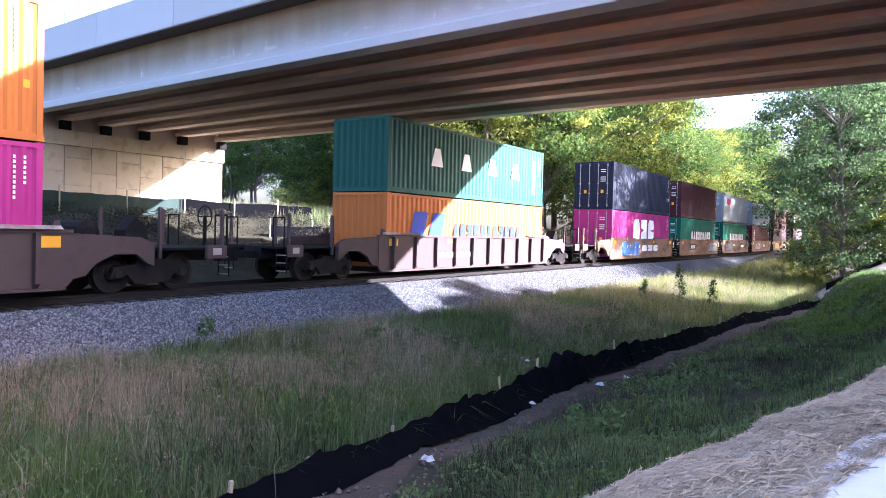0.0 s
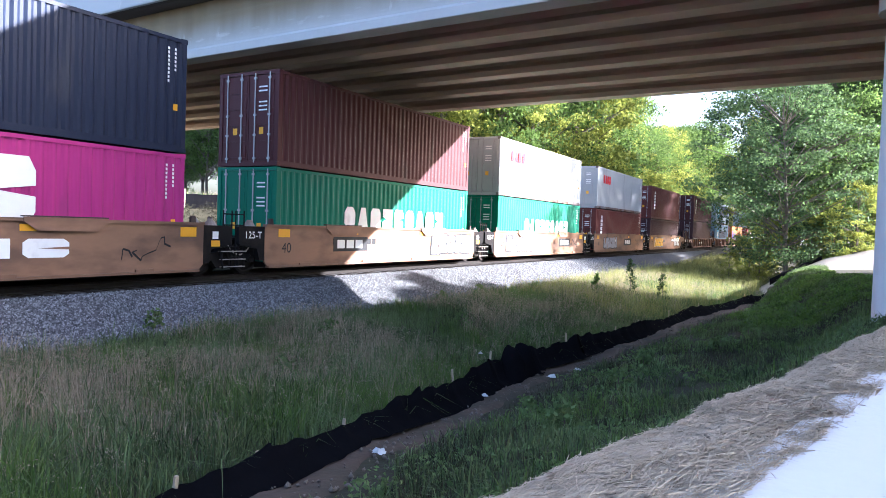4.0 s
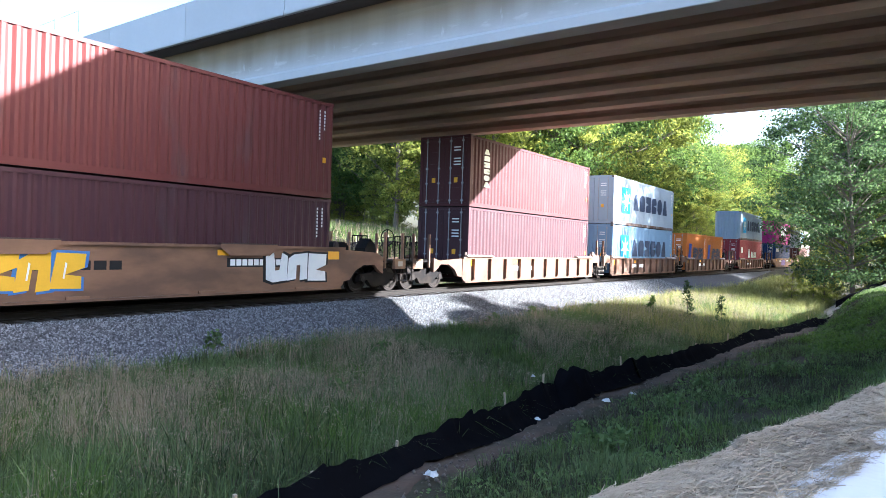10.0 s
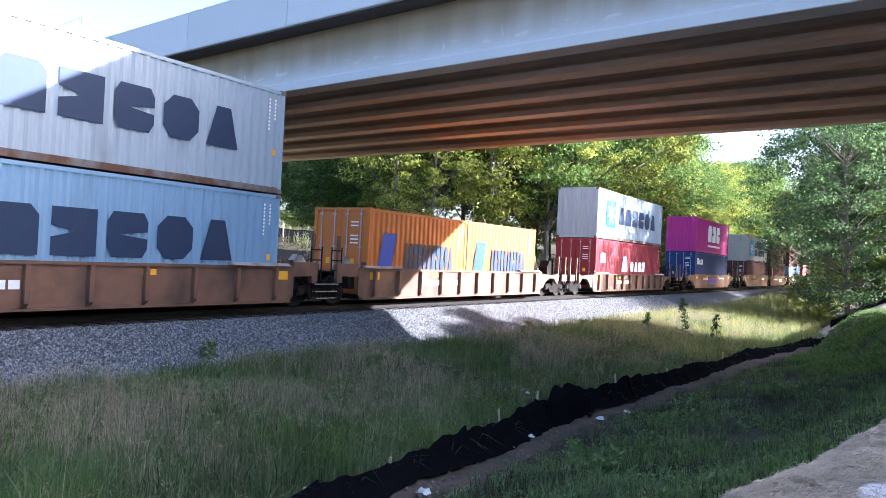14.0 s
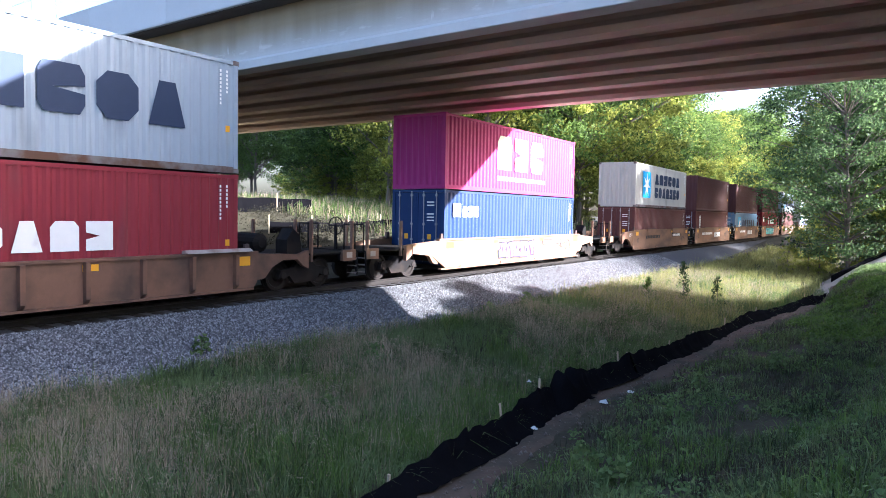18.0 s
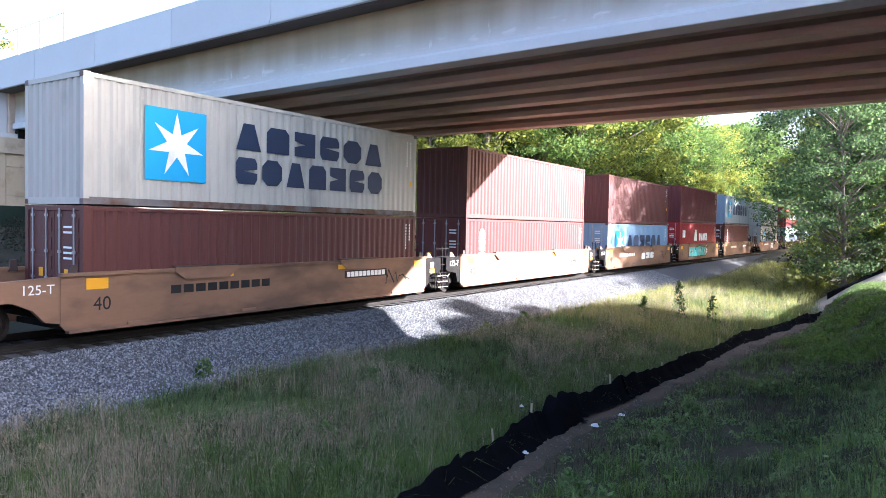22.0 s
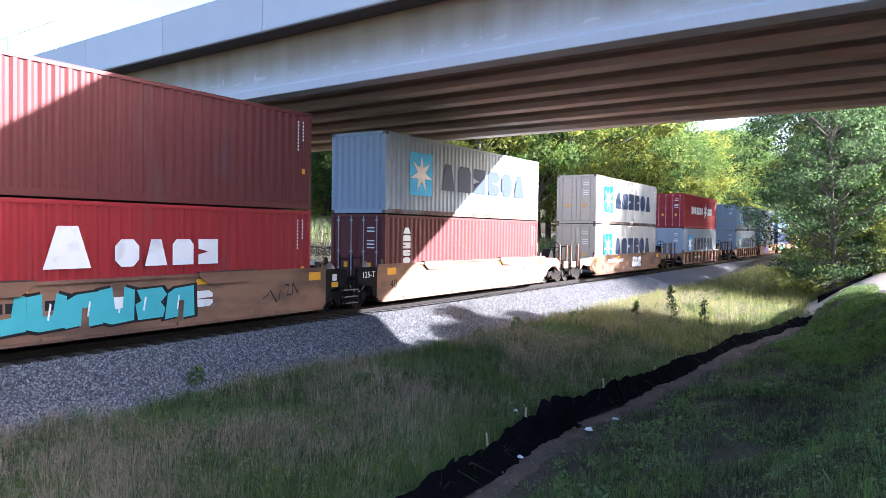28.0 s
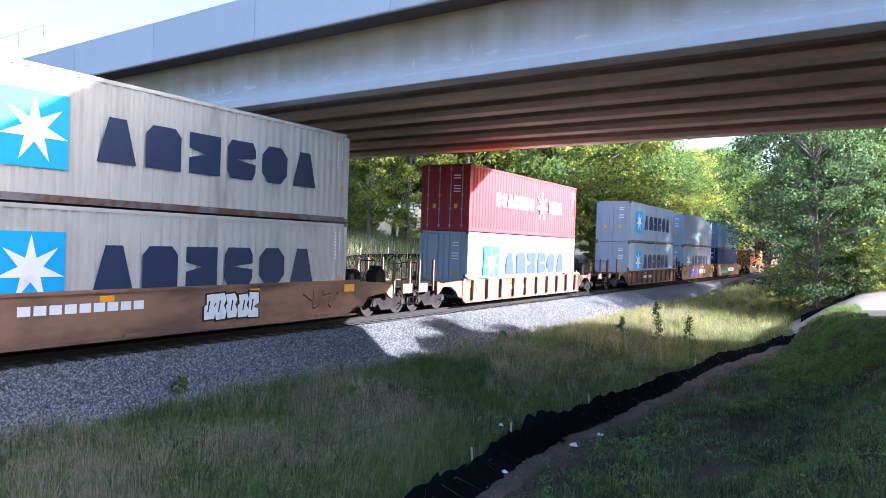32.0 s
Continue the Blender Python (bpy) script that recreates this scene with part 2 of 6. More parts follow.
FABRIC_GREEN = material("dark green fabric", (0.012, 0.028, 0.022), 0.7, var=0.3, scale=2, bump=0.3, bscale=10)
STAKE = material("pale wooden stake", (0.42, 0.34, 0.24), 0.9, var=0.2, scale=6, bump=0.3, stretch=(1, 1, 0.2))
PAPER = material("white litter", (0.55, 0.55, 0.54), 0.7, var=0.1, bump=0.2)
RAIL = material("rail steel", (0.02, 0.017, 0.015), 0.9, 0.0, var=0.3, scale=5, bump=0.1)
SLEEPER = material("sleeper timber", (0.03, 0.024, 0.02), 0.95, var=0.35, scale=3, bump=0.5, stretch=(0.2, 1, 1), piece=0.2)
GALV = material("galvanised steel", (0.5, 0.51, 0.52), 0.45, 0.6, var=0.1, bump=0.05)
BLACK_STEEL = material("grimy black steel", (0.012, 0.011, 0.011), 0.85, 0.0, var=0.4, scale=4, bump=0.2, dirt=(0.026, 0.02, 0.016), dirt_amount=0.3, spec=0.08)
WHEEL = material("worn wheel steel", (0.018, 0.014, 0.012), 0.85, 0.0, var=0.3, scale=6)
TAN = material("faded tan car paint", (0.235, 0.132, 0.08), 0.7, var=0.2, scale=1.2, bump=0.1, piece=0.1, dirt=(0.115, 0.07, 0.05), dirt_amount=0.55, dirt_scale=0.9, stretch=(1, 0.6, 1.6))
TAN_DARK = material("grimy brown-orange car paint", (0.17, 0.092, 0.06), 0.75, var=0.25, scale=1.2, bump=0.15, dirt=(0.065, 0.045, 0.036), dirt_amount=0.5, dirt_scale=0.8)
CAR_BROWN = material("dull purple-brown car paint", (0.07, 0.047, 0.043), 0.7, var=0.2, scale=1.5, bump=0.1, dirt=(0.05, 0.035, 0.03), dirt_amount=0.3)
GREY_MARK = material("faded grey lettering", (0.17, 0.19, 0.21), 0.65, var=0.25, scale=8)
RUSTY = material("rusted grey steel", (0.17, 0.155, 0.15), 0.8, 0.1, var=0.3, scale=3, bump=0.2, dirt=(0.10, 0.05, 0.03), dirt_amount=0.6, dirt_scale=2.0)
LIP = material("worn pale steel plate", (0.36, 0.31, 0.27), 0.7, 0.1, var=0.2, scale=3, dirt=(0.15, 0.10, 0.07), dirt_amount=0.4)
YELLOW = material("yellow reflector", (0.75, 0.36, 0.02), 0.5, var=0.06)
WHITE = material("white lettering", (0.78, 0.78, 0.76), 0.6, var=0.08, dirt=(0.4, 0.38, 0.36), dirt_amount=0.1)
NAVY = material("navy lettering", (0.02, 0.035, 0.075), 0.6, var=0.12)
INK = material("black marking", (0.015, 0.015, 0.016), 0.6, var=0.1)
SKYBLUE = material("sky blue panel", (0.03, 0.36, 0.66), 0.55, var=0.08)
RED_MARK = material("red lettering", (0.55, 0.02, 0.03), 0.55, var=0.08)
HAPAG_BLUE = material("deep blue lettering", (0.02, 0.05, 0.35), 0.55, var=0.08)
STEEL_BAR = material("lock rod steel", (0.35, 0.35, 0.36), 0.5, 0.5, var=0.15)


def paint(name, c, dirt=0.18):
    return material(name, c, 0.55, var=0.1, scale=0.9, bump=0.05, bscale=40, spec=0.2, dirt=tuple(0.45 * v + 0.04 for v in c),
                    dirt_amount=dirt, dirt_scale=0.8, stretch=(1, 1, 0.35))


PAINTS = {
    "green": paint("dark green container paint", (0.009, 0.076, 0.054)),
    "evergreen": paint("bright green container paint", (0.000, 0.137, 0.076)),
    "orange": paint("orange container paint", (0.475, 0.144, 0.025)),
    "magenta": paint("magenta container paint", (0.368, 0.028, 0.168), 0.1),
    "navy": paint("navy container paint", (0.010, 0.034, 0.12)),
    "midnight": paint("dark navy container paint", (0.008, 0.014, 0.034)),
    "maroon": paint("maroon container paint", (0.066, 0.016, 0.019)),
    "brown": paint("brown-red container paint", (0.108, 0.027, 0.025)),
    "russet": paint("faded russet container paint", (0.100, 0.036, 0.032)),
    "oxide": paint("oxide red container paint", (0.151, 0.036, 0.029)),
    "plum": paint("plum container paint", (0.054, 0.020, 0.026)),
    "grey": paint("pale grey container paint", (0.340, 0.357, 0.365), 0.2),
    "silver": paint("blue-grey container paint", (0.285, 0.340, 0.396), 0.22),
    "blue": paint("weathered blue container paint", (0.184, 0.294, 0.423), 0.2),
    "cream": paint("stained cream container paint", (0.442, 0.425, 0.374), 0.3),
    "crimson": paint("crimson container paint", (0.216, 0.025, 0.036)),
    "red": paint("bright red container paint", (0.274, 0.022, 0.025)),
    "olive": paint("olive green container paint", (0.094, 0.108, 0.036)),
}


# ---- mesh helpers ----
class Shape:
    """Collects boxes and sheets of one part."""
    def __init__(self):
        self.v, self.f = [], []

    def box(self, x0, x1, y0, y1, z0, z1):
        k = len(self.v)
        self.v += [(x, y, z) for z in (z0, z1) for y in (y0, y1) for x in (x0, x1)]
        self.f += [tuple(k + i for i in q) for q in ((0, 2, 3, 1), (4, 5, 7, 6), (0, 1, 5, 4), (2, 6, 7, 3), (0, 4, 6, 2), (1, 3, 7, 5))]
        return self

    def prism(self, poly, axis, a, b):
        """A polygon given in the two other axes, pushed from a to b along the axis."""
        k, m = len(self.v), len(poly)
        for w in (a, b):
            for p, r in poly:
                self.v.append({"x": (w, p, r), "y": (p, w, r), "z": (p, r, w)}[axis])
        self.f += [tuple(k + i for i in range(m)), tuple(k + m + i for i in reversed(range(m)))]
        self.f += [(k + i, k + m + i, k + m + (i + 1) % m, k + (i + 1) % m) for i in range(m)]
        return self

    def tube(self, a, b, r0, r1=None, n=8):
        a, b = Vector(a), Vector(b)
        r1 = r0 if r1 is None else r1
        w = (b - a).normalized()
        u = w.orthogonal().normalized()
        t = w.cross(u)
        k = len(self.v)
        for c, r in ((a, r0), (b, r1)):
            for i in range(n):
                g = 2 * math.pi * i / n
                self.v.append(tuple(c + r * (math.cos(g) * u + math.sin(g) * t)))
        self.f += [(k + i, k + (i + 1) % n, k + n + (i + 1) % n, k + n + i) for i in range(n)]
        self.f += [tuple(k + i for i in reversed(range(n))), tuple(k + n + i for i in range(n))]
        return self

    def sheet(self, rows):
        """A grid of points, row by row."""
        k, w = len(self.v), len(rows[0])
        for r in rows:
            self.v += [tuple(p) for p in r]
        for i in range(len(rows) - 1):
            for j in range(w - 1):
                c = k + i * w + j
                self.f.append((c, c + 1, c + w + 1, c + w))
        return self

    def mesh(self, name, mat, smooth=False):
        me = bpy.data.meshes.new(name)
        me.from_pydata(self.v, [], self.f)
        bm = bmesh.new()
        bm.from_mesh(me)
        bmesh.ops.recalc_face_normals(bm, faces=bm.faces)
        bm.to_mesh(me)
        bm.free()
        me.materials.append(mat)
        if smooth:
            me.polygons.foreach_set("use_smooth", [True] * len(me.polygons))
        return me


def part(name, shape, mat, parent=None, label="", at=None, smooth=False):
    """One mesh object under a thing or under a part; shape is a Shape or finished mesh data."""
    me = shape.mesh(name, mat, smooth) if isinstance(shape, Shape) else shape
    ob = new(name, me)
    if parent is not None:
        ob.parent = parent
    if at is not None:
        ob.matrix_basis = at if isinstance(at, Matrix) else Matrix.Translation(at)
    if label:
        ob["label"] = label
    return ob


def bulk(name, verts, faces, mat):
    """A large joined mesh from arrays."""
    me = bpy.data.meshes.new(name)
    verts, faces = np.asarray(verts, float), np.asarray(faces, int)
    me.vertices.add(len(verts))
    me.vertices.foreach_set("co", verts.ravel())
    k = faces.shape[1]
    me.loops.add(faces.size)
    me.loops.foreach_set("vertex_index", faces.ravel().astype(np.int32))
    me.polygons.add(len(faces))
    me.polygons.foreach_set("loop_start", np.arange(0, faces.size, k, dtype=np.int32))
    me.update(calc_edges=True)
    me.validate()
    me.materials.append(mat)
    return me


def thing(name, label, category, group="", kind="", at=None):
    ob = new(name)
    ob.empty_display_size = 0.3
    if at is not None:
        ob.matrix_basis = at if isinstance(at, Matrix) else Matrix.Translation(at)
    return tagged(ob, label, category, group, kind)


def text_mesh(words, height, mat, name="stencil"):
    """Flat lettering in the y-z plane, read from +x, its lower left corner at the origin."""
    cu = bpy.data.curves.new(name, "FONT")
    cu.body, cu.size = words, height * 1.4
    tmp = bpy.data.objects.new(name, cu)
    me = bpy.data.meshes.new_from_object(tmp)
    bpy.data.objects.remove(tmp)
    me.transform(Matrix(((0, 0, 1, 0), (1, 0, 0, 0), (0, 1, 0, 0), (0, 0, 0, 1))))
    me.materials.clear()
    me.materials.append(mat)
    return me


# ---- ground ----
TRACK_X = -17.6
FENCE_LINE = [(1.0, -5.9), (3.8, -6.35), (5.4, -6.5), (7.4, -6.95), (10.0, -7.3), (12.5, -7.6), (14.6, -7.75), (17.0, -7.45), (20.3, -7.2), (25.0, -7.0), (29.0, -6.8), (36.6, -5.7), (42.0, -4.9)]


def along(table, y):
    return float(np.interp(y, [r[0] for r in table], [r[1] for r in table]))


def fence_x(y):
    return along(FENCE_LINE, y)


def straw_x(y):
    """Where the straw bank begins, on the ditch's near side."""
    return along([(-6, -5.0), (3.85, -3.23), (5.26, -2.92), (7.74, -2.45), (12.2, -1.7), (20, -0.9), (30, -1.8), (36, -3.6), (45, -3.6), (60, -3.4)], y)


def ditch_z(y):
    return along([(-10, -0.6), (4, -0.75), (7, -0.98), (10, -1.36), (13, -1.46), (25, -1.55), (40, -1.6)], y)


def ground_z(x, y):
    fx, sx, dz = fence_x(y), straw_x(y), ditch_z(y)
    prof = [(-260, 6), (-60, 3.6), (-45, 3.0), (-36, 2.2), (-29, 1.1), (-24.5, -0.3), (-22.5, -0.8), (-20.5, -0.75), (-13.6, -0.82),
            (-11.5, -0.9), (fx - 1.2, dz + 0.12), (fx, dz), (fx + 0.9, dz), (sx - 1.2, dz * 0.6), (sx - 0.15, -0.1), (sx + 0.6, 0.1), (sx + 3, 0.3), (60, 1.2), (260, 3)]
    xs = [p[0] for p in prof]
    z = float(np.interp(x, xs, [p[1] for p in prof]))
    if y > 60:
        z = z * max(0.0, 1 - (y - 60) / 40) + (0.0 if x > -30 else 1.0) * min(1, (y - 60) / 40)
    lump = noise.noise((x * 0.35, y * 0.35, 0.0)) * 0.10 + noise.noise((x * 1.3, y * 1.3, 5.0)) * 0.035
    soft = min(1.0, max(0.0, (abs(x - TRACK_X) - 3.5) / 2))
    return z + lump * soft * (0.3 if sx + 0.2 < x < 12 and y < 30 else 1.0)


gx = sorted(set([round(v, 2) for v in list(np.arange(-14, 1.01, 0.33)) + list(np.arange(-34, -14, 1.0)) + [-2500, -1200, -500, -260, -160, -110, -80, -60, -52, -46, -42, -38, 2, 3, 5, 8, 12, 20, 35, 60, 120, 260, 600, 1500, 2500]]))
gy = sorted(set([round(v, 2) for v in list(np.arange(-3, 45, 0.5)) + [-2500, -900, -300, -120, -60, -30, -15, -8, -5, 47, 50, 54, 58, 63, 70, 80, 95, 115, 140, 180, 250, 400, 800, 1500, 2500]]))
ground_shape = Shape().sheet([[(x, y, ground_z(x, y)) for x in gx] for y in gy])
ground = tagged(part("ground", ground_shape, FIELD, smooth=True), "rough grassy ground with a ditch beside the track", "ground", kind="structure")

# bare earth strip along the silt fence
ys = np.arange(0.5, 41, 0.2)
earth = Shape().sheet([[(fence_x(y) + d * (0.75 + 0.5 * noise.noise((y * 0.7, 0, 3))) + 0.05 * noise.noise((y * 3, d, 1)) + 0.02, y, ground_z(fence_x(y) + d * 0.8, y) + 0.03 - 0.13 * (d > 0.9) + 0.03 * noise.noise((y * 2.5, d * 4, 6))) for d in (0.0, 0.2, 0.4, 0.6, 0.8, 1.0)] for y in ys])
tagged(part("soil_strip", earth, SOIL, smooth=True), "bare brown earth at the foot of the black silt fence", "soil", kind="structure")
clod = np.random.default_rng(9)
cn = 900
cy = 2 + 34 * clod.random(cn) ** 1.2
cx = np.array([fence_x(v) for v in cy]) + 0.15 + 0.85 * clod.random(cn)
cs = (0.012 + 0.035 * clod.random(cn) ** 3)[:, None, None]
corner = np.array([(1, 0, 0), (-1, 0, 0), (0, 1, 0), (0, -1, 0), (0, 0, 1), (0, 0, -1)], float)[None] * cs * (0.6 + 0.8 * clod.random((cn, 6, 1)))
spot = np.stack([cx, cy, np.array([ground_z(p, q) for p, q in zip(cx, cy)]) + 0.035], -1)[:, None]
octa = np.array([(0, 2, 4), (2, 1, 4), (1, 3, 4), (3, 0, 4), (2, 0, 5), (1, 2, 5), (3, 1, 5), (0, 3, 5)])
tagged(new("clods", bulk("clods", (corner + spot).reshape(-1, 3), (octa[None] + 6 * np.arange(cn)[:, None, None]).reshape(-1, 3), BARK)), "brown clods and chips strewn on the bare earth", "clods", kind="stuff")


# sandy bank far along the ditch
def sand_crest(x):
    return along([(-6.6, -1.8), (-5.6, -1.1), (-4.5, -0.45), (-2.7, 0.5), (0, 1.2), (5, 1.6), (9, 1.7)], x)


rows = []
for x in np.linspace(-6.6, 9, 27):
    toe, top = ground_z(x, 40.0) - 0.02, sand_crest(x)
    rows.append([(x, 40.0 + 9.5 * v, toe + (top - toe) * v ** 0.8 + 0.07 * noise.noise((x, v * 5, 1)) * (v > 0)) for v in np.linspace(0, 1, 9)] + [(x, 53, top - 0.3), (x, 58, min(top - 0.5, ground_z(x, 58)) - 0.2)])
tagged(part("sand_bank", Shape().sheet(rows), SAND, smooth=True), "pale sandy bank of bare earth", "bank", kind="structure")

# ---- track ----
ballast_prof = [(-21.2, -0.86), (-20.0, -0.5), (-19.2, -0.13), (-18.4, -0.09), (-16.8, -0.09), (-16.0, -0.13), (-15.2, -0.38), (-14.2, -0.72), (-13.3, -0.93)]
bal = Shape().sheet([[(x + (0.25 * noise.noise((y * 0.4, 0, 2)) if x > -13.4 else 0), y, z + 0.010 * noise.noise((x * 2, y * 1.2, 0)) * (abs(x - TRACK_X) > 1.4)) for x, z in ballast_prof] for y in list(np.arange(-6, 60, 0.7)) + list(np.arange(60, 420, 8))])
ballast_bed = tagged(part("ballast_bed", bal, BALLAST, smooth=True), "grey crushed-stone ballast bed under the track", "ballast", kind="structure")

rng = np.random.default_rng(4)
N = 165000
by = 1 + 47 * rng.random(N) ** 1.35
bx = -16.35 + 3.15 * rng.random(N)
bz = np.interp(bx, [p[0] for p in ballast_prof], [p[1] for p in ballast_prof])
base = np.array([(1, 0, -0.4), (-1, 0, -0.4), (0, 1, -0.4), (0, -1, -0.4), (0.2, 0.2, 0.9), (-0.25, -0.2, 0.8)], float)
tri = np.array([(0, 2, 4), (2, 5, 4), (2, 1, 5), (1, 3, 5), (3, 4, 5), (3, 0, 4)])
size = (0.013 + 0.021 * rng.random(N) ** 1.5)[:, None, None]
off = base[None] * size * (0.7 + 0.6 * rng.random((N, 6, 1))) + size * 0.5 * (rng.random((N, 6, 3)) - 0.5)
ang = rng.random(N) * 6.28
ca, sa = np.cos(ang)[:, None], np.sin(ang)[:, None]
ox, oy = off[:, :, 0] * ca - off[:, :, 1] * sa, off[:, :, 0] * sa + off[:, :, 1] * ca
sv = np.stack([ox + bx[:, None], oy + by[:, None], off[:, :, 2] * 0.8 + bz[:, None] + 0.012], -1).reshape(-1, 3)
sf = (tri[None] + 6 * np.arange(N)[:, None, None]).reshape(-1, 3)
stones = tagged(new("ballast_stones", bulk("ballast_stones", sv, sf, STONE)), "loose grey ballast stones on the shoulder of the track", "stones", kind="stuff")

rail_poly = [(-0.075, -0.17), (0.075, -0.17), (0.075, -0.15), (0.012, -0.13), (0.012, -0.05), (0.037, -0.035), (0.037, 0.0), (-0.037, 0.0), (-0.037, -0.035), (-0.012, -0.05), (-0.012, -0.13), (-0.075, -0.15)]
track = thing("track", "standard-gauge railway track with steel rails on dark timber sleepers", "railway track", kind="structure")
for gx0 in (-0.755, 0.755):
    part("rail", Shape().prism([(TRACK_X + gx0 + p, r + 0.09) for p, r in rail_poly], "y", -30, 420), RAIL, track)
sleeper_me = Shape().box(-1.3, 1.3, -0.11, 0.11, -0.12, 0.06).mesh("sleeper", SLEEPER)
for i in range(200):
    part("sleeper", sleeper_me, SLEEPER, track, at=pose(TRACK_X + random.uniform(-0.03, 0.03), -4 + i * 0.52, -0.14, 0, 0, random.uniform(-1, 1)))

# ---- bridge ----
BRIDGE = pose(-20, 17.1, 0, 0, 0, math.degrees(math.atan(-0.07)))
bridge = thing("bridge", "weathered concrete girder road bridge over the railway", "bridge", kind="structure", at=BRIDGE)
girder_poly = [(0.0, 7.2), (0.64, 7.2), (0.66, 7.22), (0.66, 7.40), (0.43, 7.60), (0.42, 8.62), (0.62, 8.80), (0.62, 9.08), (0.04, 9.08), (0.04, 8.80), (0.24, 8.62), (0.23, 7.60), (0.0, 7.40)]
fascia_poly = [(0.0, 7.22), (0.02, 7.2), (0.64, 7.2), (0.66, 7.22), (0.66, 7.40), (0.43, 7.60), (0.42, 8.62), (0.62, 8.80), (0.62, 9.08), (0.10, 9.08), (0.10, 8.80), (0.12, 8.62), (0.10, 7.56), (0.0, 7.46)]
GIRDER_AT = (0.0, 2.2, 4.45, 6.8, 9.3, 12.15)
for i, g0 in enumerate(GIRDER_AT):
    part("girder", Shape().prism([(p + g0, r) for p, r in (girder_poly if i else fascia_poly)], "x", -20.6, 48), GIRDER if i else FASCIA, bridge,
         "" if i else "fascia girder with rain stains")
    part("bearing_pad", Shape().box(-20.5, -20.1, g0 + 0.08, g0 + 0.58, 6.7, 7.196), BLACK_STEEL, bridge)
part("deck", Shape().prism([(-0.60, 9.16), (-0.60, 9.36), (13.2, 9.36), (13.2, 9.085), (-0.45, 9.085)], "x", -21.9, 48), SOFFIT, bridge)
for i in range(-2, 10):
    part("parapet_panel", Shape().prism([(-0.76, 9.14), (-0.74, 9.10), (-0.62, 9.10), (-0.604, 9.14), (-0.604, 9.40), (-0.42, 9.40), (-0.48, 10.59), (-0.70, 10.59), (-0.72, 10.57), (-0.72, 9.27), (-0.76, 9.25)], "x", -10.6 + i * 5.75 + 0.012, -10.6 + (i + 1) * 5.75 - 0.012), CONCRETE_PALE, bridge)
part("far_parapet", Shape().prism([(12.8, 9.364), (13.2, 9.364), (13.2, 10.59), (12.9, 10.59)], "x", -21.9, 48), CONCRETE_PALE, bridge)
for j in range(5):
    for x0 in (-20.2, 29.0):
        part("diaphragm", Shape().box(x0, x0 + 0.25, GIRDER_AT[j] + 0.44, GIRDER_AT[j + 1] + 0.22, 7.75, 9.075), GIRDER, bridge)
part("backwall", Shape().box(-21.3, -20.75, -0.1, 13.0, 6.7, 9.08), GIRDER, bridge)
part("end_pilaster", Shape().box(-22.3, -21.0, -0.78, -0.12, 6.95, 9.095), CONCRETE_PALE, bridge, "pale concrete pilaster at the bridge end")
part("pilaster_ledge", Shape().box(-22.4, -20.2, -0.9, 0.35, 6.704, 6.945), CONCRETE_PALE, bridge)

column = thing("pier_column", "round pale concrete bridge column on the bank", "bridge column", at=(-0.62, 17.5, -0.6))
part("shaft", Shape().tube((0, 0, 0), (0, 0, 7.1), 0.55, n=24), PATH_SLAB, column, smooth=False)
part("collar", Shape().tube((0, 0, 7.0), (0, 0, 7.5), 0.7, n=24), CONCRETE, column)

fence_top = thing("parapet_fence", "pale steel post fence above the bridge parapet", "fence", at=BRIDGE)
for k in range(8):
    part("post", Shape().box(-0.045, 0.045, -0.045, 0.045, 0, 1.35), GALV, fence_top, at=(-13.6 - k * 2.4, -0.58, 10.59))
part("rail", Shape().tube((-30.4, -0.58, 11.9), (-13.6, -0.58, 11.9), 0.012, n=6), GALV, fence_top)

near_abutment = thing("abutment_wall", "plain concrete abutment wall under the bridge's near end", "retaining wall", kind="structure", at=BRIDGE)
part("wall", Shape().box(30.5, 31.3, -0.9, 14.4, -0.6, 7.16), PANEL, near_abutment)
# wing walls out of view, added to keep low sun off the ditch
part("wing_wall", Shape().prism([(-0.9, -0.6), (-6.5, -0.6), (-6.5, 4.0), (-4.0, 5.6), (-0.9, 7.0)], "x", 30.5, 31.0), PANEL, near_abutment)
part("wing_wall", Shape().prism([(14.4, -0.6), (21.0, -0.6), (21.0, 3.6), (18.5, 5.2), (14.4, 7.0)], "x", 30.5, 31.0), PANEL, near_abutment)

# abutment wall of cast panels behind the track
abutment = thing("abutment_wall", "tan retaining wall of cast concrete panels under the bridge end", "retaining wall", kind="structure")
part("backing", Shape().box(-42, -40.3, 16.4, 31.7, 1.2, 6.0), PANEL, abutment)
prow = random.Random(3)
for cidx in range(10):
    y0 = 16.5 + cidx * 1.52
    for r in range(-1, 4):
        z0 = 1.5 + r * 1.5 + (0.75 if cidx % 2 else 0.0)
        z1 = min(z0 + 1.47, 5.88)
        if z1 - max(z0, 1.2) < 0.2:
            continue
        part("wall_panel", Shape().box(-40.3, -40.16 + prow.uniform(0, 0.03), y0 + 0.015, y0 + 1.505, max(z0, 1.2), z1), PANEL, abutment)
for k in range(5):
    part("cap_beam", Shape().box(-41.9, -39.95, 16.4 + k * 3.06 + 0.006, 16.4 + (k + 1) * 3.06 - 0.006, 5.9, 6.7), PANEL, abutment)


